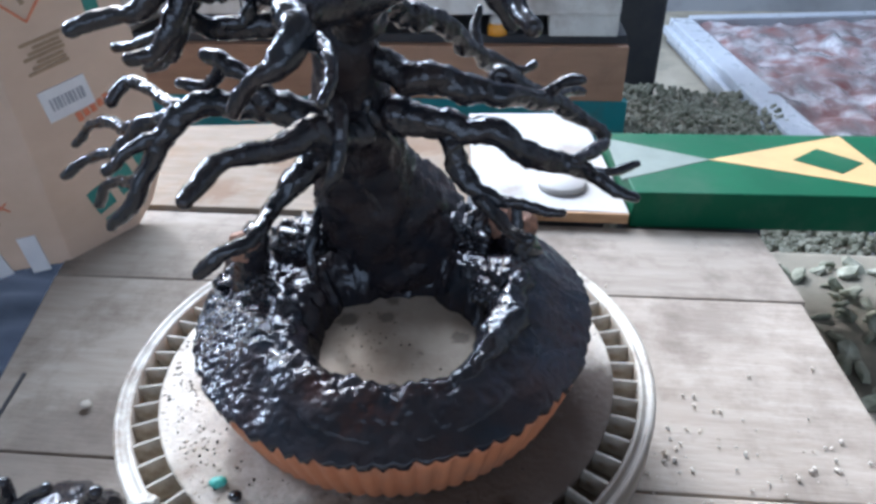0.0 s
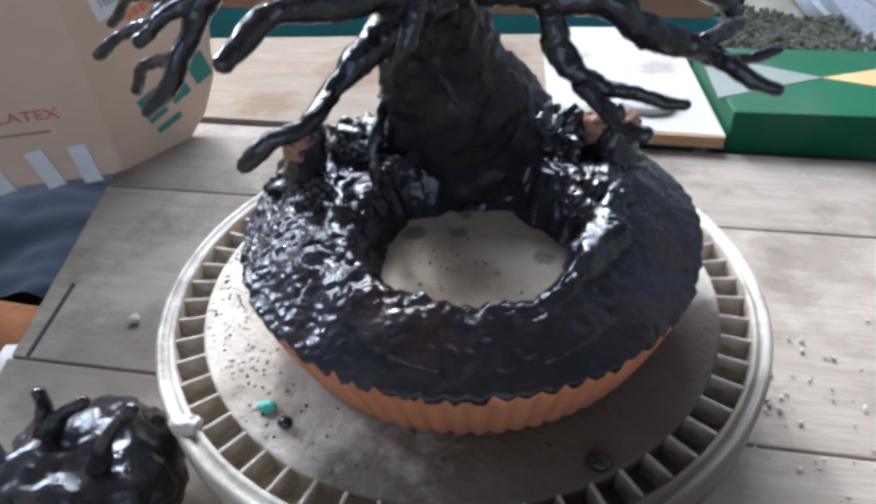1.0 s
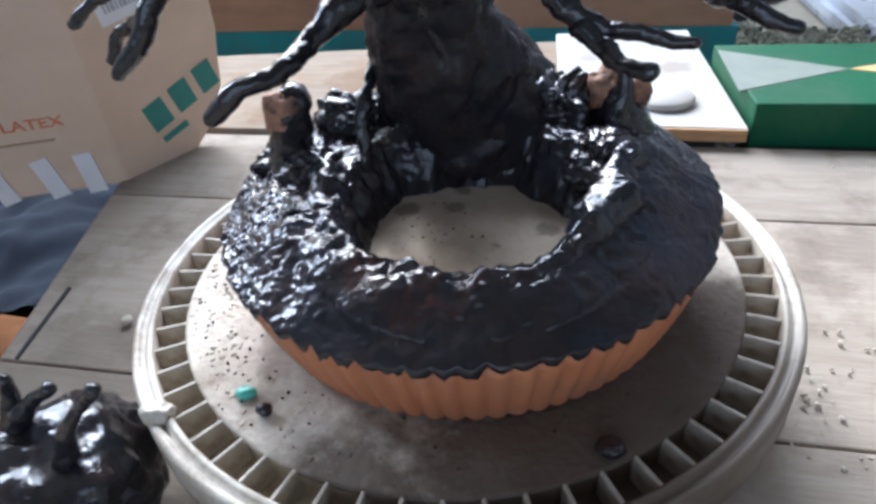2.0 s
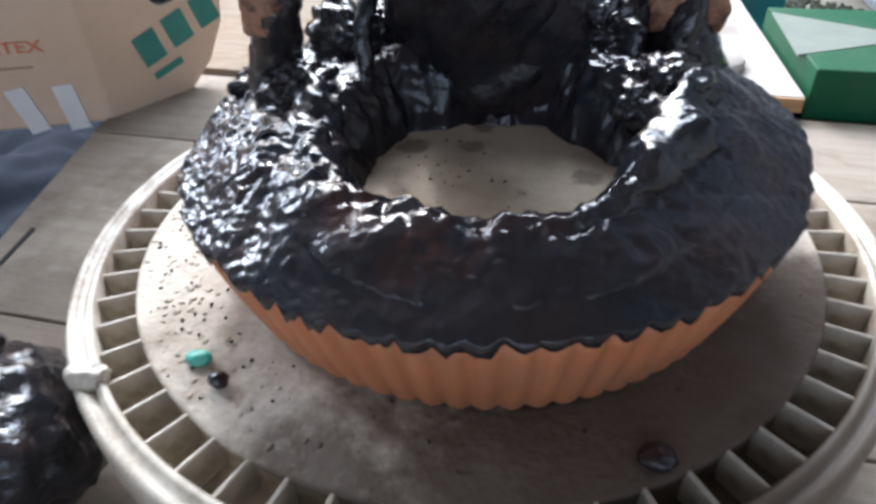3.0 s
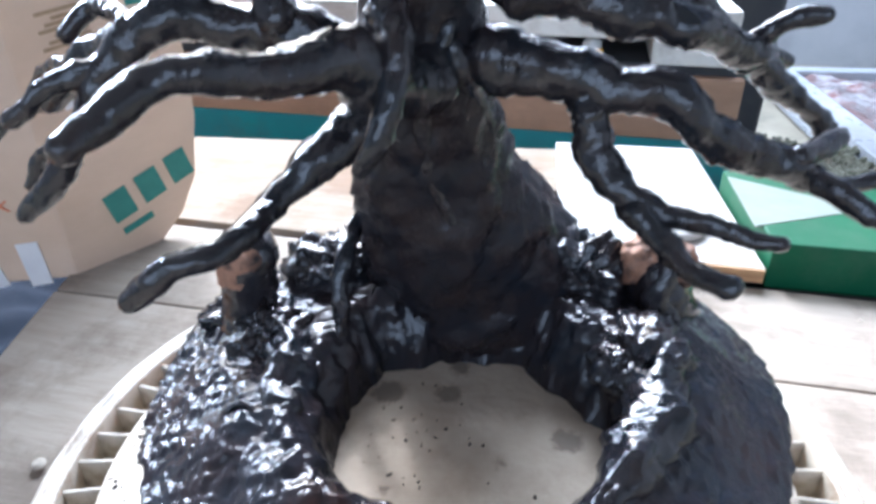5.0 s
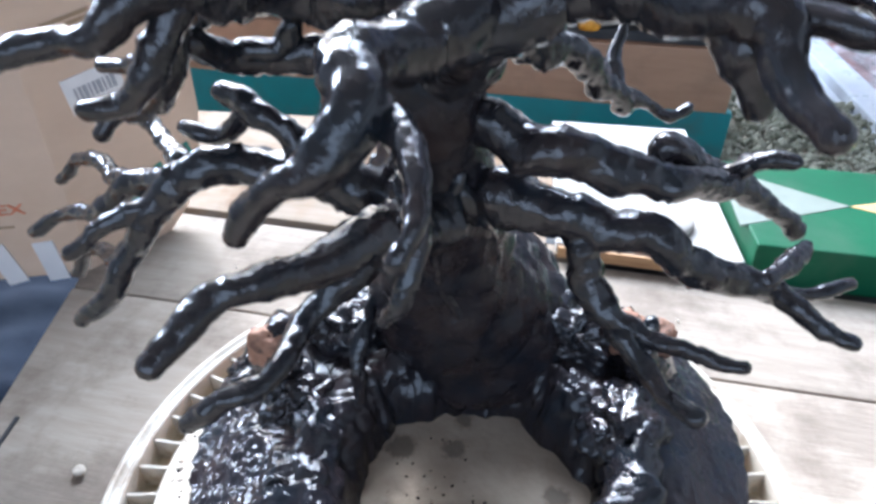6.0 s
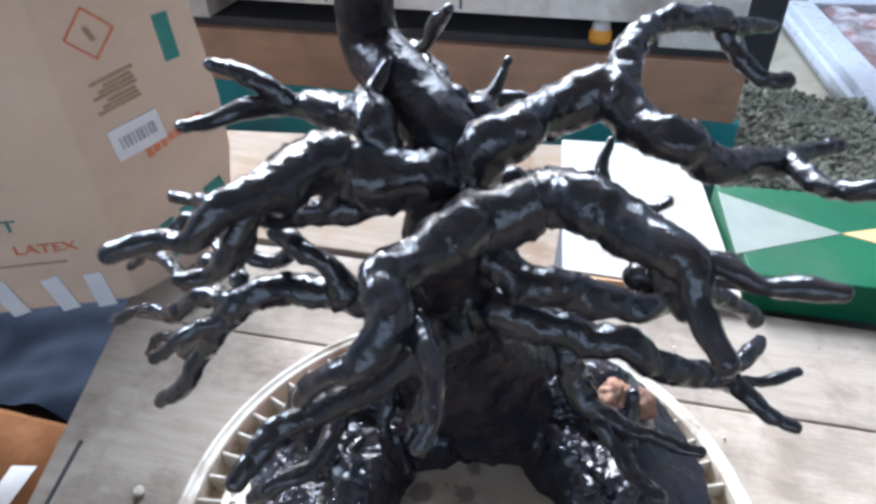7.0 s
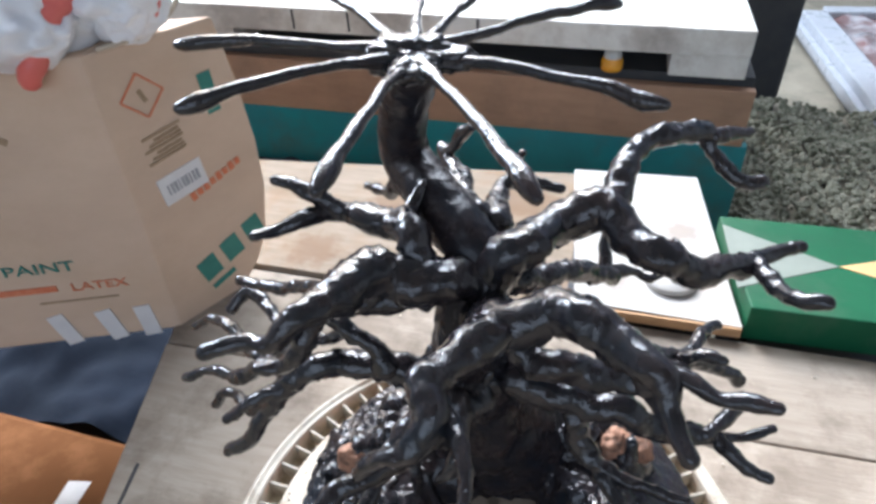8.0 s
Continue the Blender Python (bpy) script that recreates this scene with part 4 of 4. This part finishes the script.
for k, (du, dv, t) in enumerate(((-0.010, 0.010, 45), (0.010, 0.010, -45), (-0.010, -0.010, -45), (0.010, -0.010, 45))):
    patch("hazard_edge", SIDE, 0.038 + du, 0.244 + dv, 0.0285, 0.0016, REDINK, t)
patch("hazard_mark", SIDE, 0.038, 0.244, 0.004, 0.012, BROWNINK, 20)
patch("print_oval", SIDE, 0.100, 0.225, 0.014, 0.040, TEALINK, 3)
# printed brand letters are plain blocks
for k in range(3):
    patch("print_block", SIDE, 0.050 + 0.030 * k, 0.046 + 0.009 * k, 0.022, 0.027, TEALINK, 16, 0.0006)
patch("print_bar", SIDE, 0.062, 0.024, 0.030, 0.006, TEALINK, 14)

# plastic bag on the carton
bag = thing("plastic_bag", "crumpled white and red plastic bag lying on the carton", "bag", (-0.42, 0.17, CT))
part("white_fold", blob((-0.405, 0.225, 0.318), (0.050, 0.055, 0.034), 0.30, 18, 5), BAGW, bag)
part("white_fold", blob((-0.450, 0.185, 0.312), (0.045, 0.050, 0.028), 0.34, 20, 5), BAGW, bag)
part("white_fold", blob((-0.352, 0.262, 0.320), (0.030, 0.040, 0.032), 0.32, 22, 5), BAGW, bag)
part("red_fold", tube([(-0.372, 0.268, 0.350, 0.012), (-0.374, 0.232, 0.340, 0.013), (-0.386, 0.206, 0.318, 0.012), (-0.396, 0.192, 0.292, 0.010), (-0.402, 0.188, 0.276, 0.007)], 0.22, 30, 24), BAGR, bag, "red printed plastic")
part("red_fold", tube([(-0.330, 0.282, 0.352, 0.008), (-0.330, 0.268, 0.330, 0.010), (-0.336, 0.262, 0.306, 0.008)], 0.22, 30, 24), BAGR, bag, "red printed plastic")
solo("twine", tube([(-0.362, 0.225, 0.292, 0.002), (-0.340, 0.260, 0.294, 0.002), (-0.328, 0.290, 0.310, 0.002), (-0.330, 0.310, 0.335, 0.002)], 0.1, 100, 8), STRING, "loose pale twine on the carton", "twine", "", True)

# ---- beside the bench: cloth and an orange carton ----
bm = bmesh.new()
bmesh.ops.create_grid(bm, x_segments=60, y_segments=60, size=0.5)
for v in bm.verts:
    x, y = v.co.x * 0.55 - 0.62, v.co.y * 0.62 + 0.455
    v.co = Vector((x, y, -0.130 + 0.030 * noise.noise(Vector((x * 9, y * 9, 2))) + 0.012 * noise.noise(Vector((x * 26, y * 26, 2)))))
low = thing("cloth_heap", "crumpled dark blue cloth heaped beside the bench", "cloth", (-0.62, 0.28, GROUND))
part("cloth", bm, BLUECLOTH, low)
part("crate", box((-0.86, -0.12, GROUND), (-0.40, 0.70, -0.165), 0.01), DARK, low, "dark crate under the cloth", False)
oc = thing("orange_carton", "orange carton with a torn strip of white tape", "carton", (-0.52, 0.06, GROUND))
part("body", prism([(-0.80, -0.16), (-0.355, -0.16), (-0.395, 0.135), (-0.80, 0.145)], GROUND, -0.122, 0.006), ORANGE, oc, "", False)
part("tape_strip", prism([(-0.445, -0.02), (-0.424, -0.02), (-0.434, 0.085), (-0.458, 0.08)], -0.1225, -0.1212), PAPER, oc, "white tape", False)

# ---- green painted box ----
gb = thing("green_box", "long green painted box with yellow and grey-white triangles", "box", (0.36, 0.40, 0.0))
GY0, GY1, GX0, GX1, GT = 0.326, 0.482, 0.178, 0.620, 0.036
part("body", prism([(0.196, GY0), (GX1, GY0 + 0.012), (GX1, GY1 + 0.012), (GX0, GY1)], -0.006, GT, 0.002), GREEN, gb, "", False)
MX, MY = 0.289, 0.410
part("painted_triangle", prism([(0.186, GY0 + 0.028), (MX, MY), (0.180, GY1 - 0.018)], GT - 0.001, GT + 0.0006), SAGE, gb, "grey-white painted triangle", False)
part("painted_triangle", prism([(MX, MY), (0.470, GY0 + 0.020), (0.455, GY1 + 0.004)], GT - 0.001, GT + 0.0006), YELLOW, gb, "yellow painted triangle", False)
part("painted_diamond", prism([(0.380, MY + 0.004), (0.420, MY - 0.028), (0.452, MY + 0.0), (0.416, MY + 0.036)], GT, GT + 0.0012), GREEN, gb, "green painted diamond", False)
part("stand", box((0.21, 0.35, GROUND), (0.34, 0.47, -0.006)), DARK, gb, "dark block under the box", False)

# ---- brown and teal board, slab and bottle behind ----
rb = thing("painted_board", "upright brown board with a teal painted lower half", "board", (-0.2, 0.82, GROUND))
part("upper_half", box((-0.95, 0.815, -0.045), (0.252, 0.835, 0.048), 0.002), BROWN, rb, "brown board", False)
part("lower_half", box((-0.95, 0.818, GROUND), (0.262, 0.838, -0.046), 0.002), TEAL, rb, "teal painted half", False)
slab = thing("white_slab", "thick white painted slab on short feet", "slab", (-0.2, 1.0, 0.06))
part("top", box((-0.90, 0.815, 0.098), (0.232, 1.30, 0.140), 0.004), FOAM, slab, "", False)
part("foot", box((0.120, 0.822, 0.0625), (0.232, 1.28, 0.0975), 0.003), FOAM, slab, "", False)
part("foot", box((-0.90, 0.822, 0.0625), (-0.62, 1.28, 0.0975), 0.003), FOAM, slab, "", False)
ct = thing("counter", "dark grimy counter under the white slab", "counter", (-0.35, 1.12, GROUND))
part("top", box((-0.95, 0.838, 0.040), (0.25, 1.4, 0.0615), 0.002), DARK, ct, "", False)
for x0, x1 in ((-0.94, -0.36), (-0.35, 0.24)):
    part("panel", box((x0, 0.842, GROUND), (x1, 1.39, 0.0395), 0.002), DARK, ct, "", False)
bt = thing("bottle", "small amber bottle with a milky cap under the slab", "bottle", (0.035, 0.835, 0.0615))
part("body", lathe([(0.001, 0.0625), (0.016, 0.0625), (0.017, 0.066), (0.017, 0.078), (0.014, 0.082)], (0.035, 0.834), 32), AMBER, bt)
part("cap", lathe([(0.014, 0.0815), (0.0135, 0.090), (0.008, 0.096), (0.001, 0.097)], (0.035, 0.834), 32), CLEARCAP, bt, "milky white cap")
for x in (-0.50, -0.40, -0.18):
    part("drip", box((x, 0.8145, 0.104), (x + 0.004, 0.8152, 0.136)), DARK, slab, "dark paint drip", False)

# ---- white framed crate of wrapped goods ----
fc = thing("framed_crate", "white metal framed crate full of wrapped goods", "crate", (1.1, 1.6, GROUND))
E0, E1 = Vector((0.705, 0.54, 0)), Vector((0.600, 2.15, 0))
TZ = -0.22
dx = Vector((0.95, 0.10, 0))
n = (E1 - E0).normalized()
for a, b, w in ((E0, E1, 0.075), (E0 + dx, E1 + dx, 0.075)):
    part("rail", prism([(a.x, a.y), (a.x + w, a.y), (b.x + w, b.y), (b.x, b.y)], GROUND, TZ, 0.006), FROST, fc, "", False)
for a in (E0, E1):
    part("rail", prism([(a.x + 0.076, a.y), (a.x + dx.x - 0.001, a.y + dx.y), (a.x + dx.x - 0.001, a.y + dx.y + 0.06), (a.x + 0.076, a.y + 0.06)], GROUND, TZ - 0.004, 0.006), FROST, fc, "", False)
part("lip", prism([(E0.x - 0.02, E0.y), (E0.x - 0.001, E0.y), (E1.x - 0.001, E1.y), (E1.x - 0.02, E1.y)], TZ - 0.05, TZ - 0.025, 0.003), FROST, fc, "", False)
bm = bmesh.new()
bmesh.ops.create_grid(bm, x_segments=90, y_segments=90, size=0.5)
for v in bm.verts:
    p = E0 + dx * (v.co.x + 0.5) + (E1 - E0) * (v.co.y + 0.5) + Vector((0.035, 0, 0))
    p.z = TZ - 0.02 + 0.03 * noise.noise(p * 9) + 0.015 * noise.noise(p * 25)
    v.co = p
part("wrapping", bm, SHEET, fc, "crumpled clear and red wrapping")

# ---- mossy gravel bed ----
spots = []
rng = random.Random(7)
for i in range(5200):
    x, y = rng.uniform(0.25, 0.69), rng.uniform(0.50, 1.42)
    k = rng.uniform(0.0025, 0.009)
    z = -0.235 + 0.03 * noise.noise(Vector((x * 6, y * 6, 0)))
    m = pose(x, y, z, rng.uniform(0, 360), rng.uniform(0, 360), rng.uniform(0, 360)) @ Matrix.Diagonal((k * 1.3, k, k * 0.7, 1))
    spots.append(m)
scatter("gravel", spots, GRAVELM, "dark mossy gravel heaped behind the green box", "gravel", False)
solo("gravel_bed", box((0.24, 0.50, GROUND), (0.69, 1.45, -0.262)), SOIL, "dark soil under the gravel", "soil", "structure")

# crumbs and chips on the bench
spots = []
for i in range(150):
    x, y = (rng.uniform(0.16, 0.31), rng.gauss(0.0, 0.03)) if i < 90 else (rng.uniform(-0.28, 0.31), rng.uniform(-0.15, 0.30))
    k = rng.uniform(0.0004, 0.0017)
    m = pose(x, y, k * 0.4, rng.uniform(0, 60), rng.uniform(0, 60), rng.uniform(0, 360)) @ Matrix.Diagonal((k * 1.5, k, k * 0.6, 1))
    spots.append(m)
scatter("crumbs", spots, PLASTER, "pale crumbs and chips scattered on the bench", "crumbs")
solo("plaster_chip", blob((-0.239, 0.022, 0.003), (0.0045, 0.004, 0.002), 0.25, 120, 3), PLASTER, "white plaster chip on the bench", "chip", "", True)
solo("dark_post", box((0.30, 1.46, GROUND), (0.44, 1.60, 0.9), 0.01), DARK, "dark grimy timber post behind the gravel", "post", "", False)
solo("soil_bank", prism([(0.352, -0.60), (0.75, -0.60), (0.70, 0.50), (0.352, 0.50)], GROUND, -0.135, 0.012), SOIL, "brown soil bank beside the bench", "soil", "structure")
# debris on the soil beside the bench
spots = []
for i in range(420):
    x, y = rng.uniform(0.36, 0.69), rng.uniform(-0.35, 0.48)
    k = rng.uniform(0.003, 0.013)
    spots.append(pose(x, y, -0.135 + k * 0.3, rng.uniform(0, 60), rng.uniform(0, 60), rng.uniform(0, 360)) @ Matrix.Diagonal((k * 1.8, k, k * 0.5, 1)))
scatter("debris", spots, GRAVELM, "small stones and dry scraps on the ground", "debris", False)
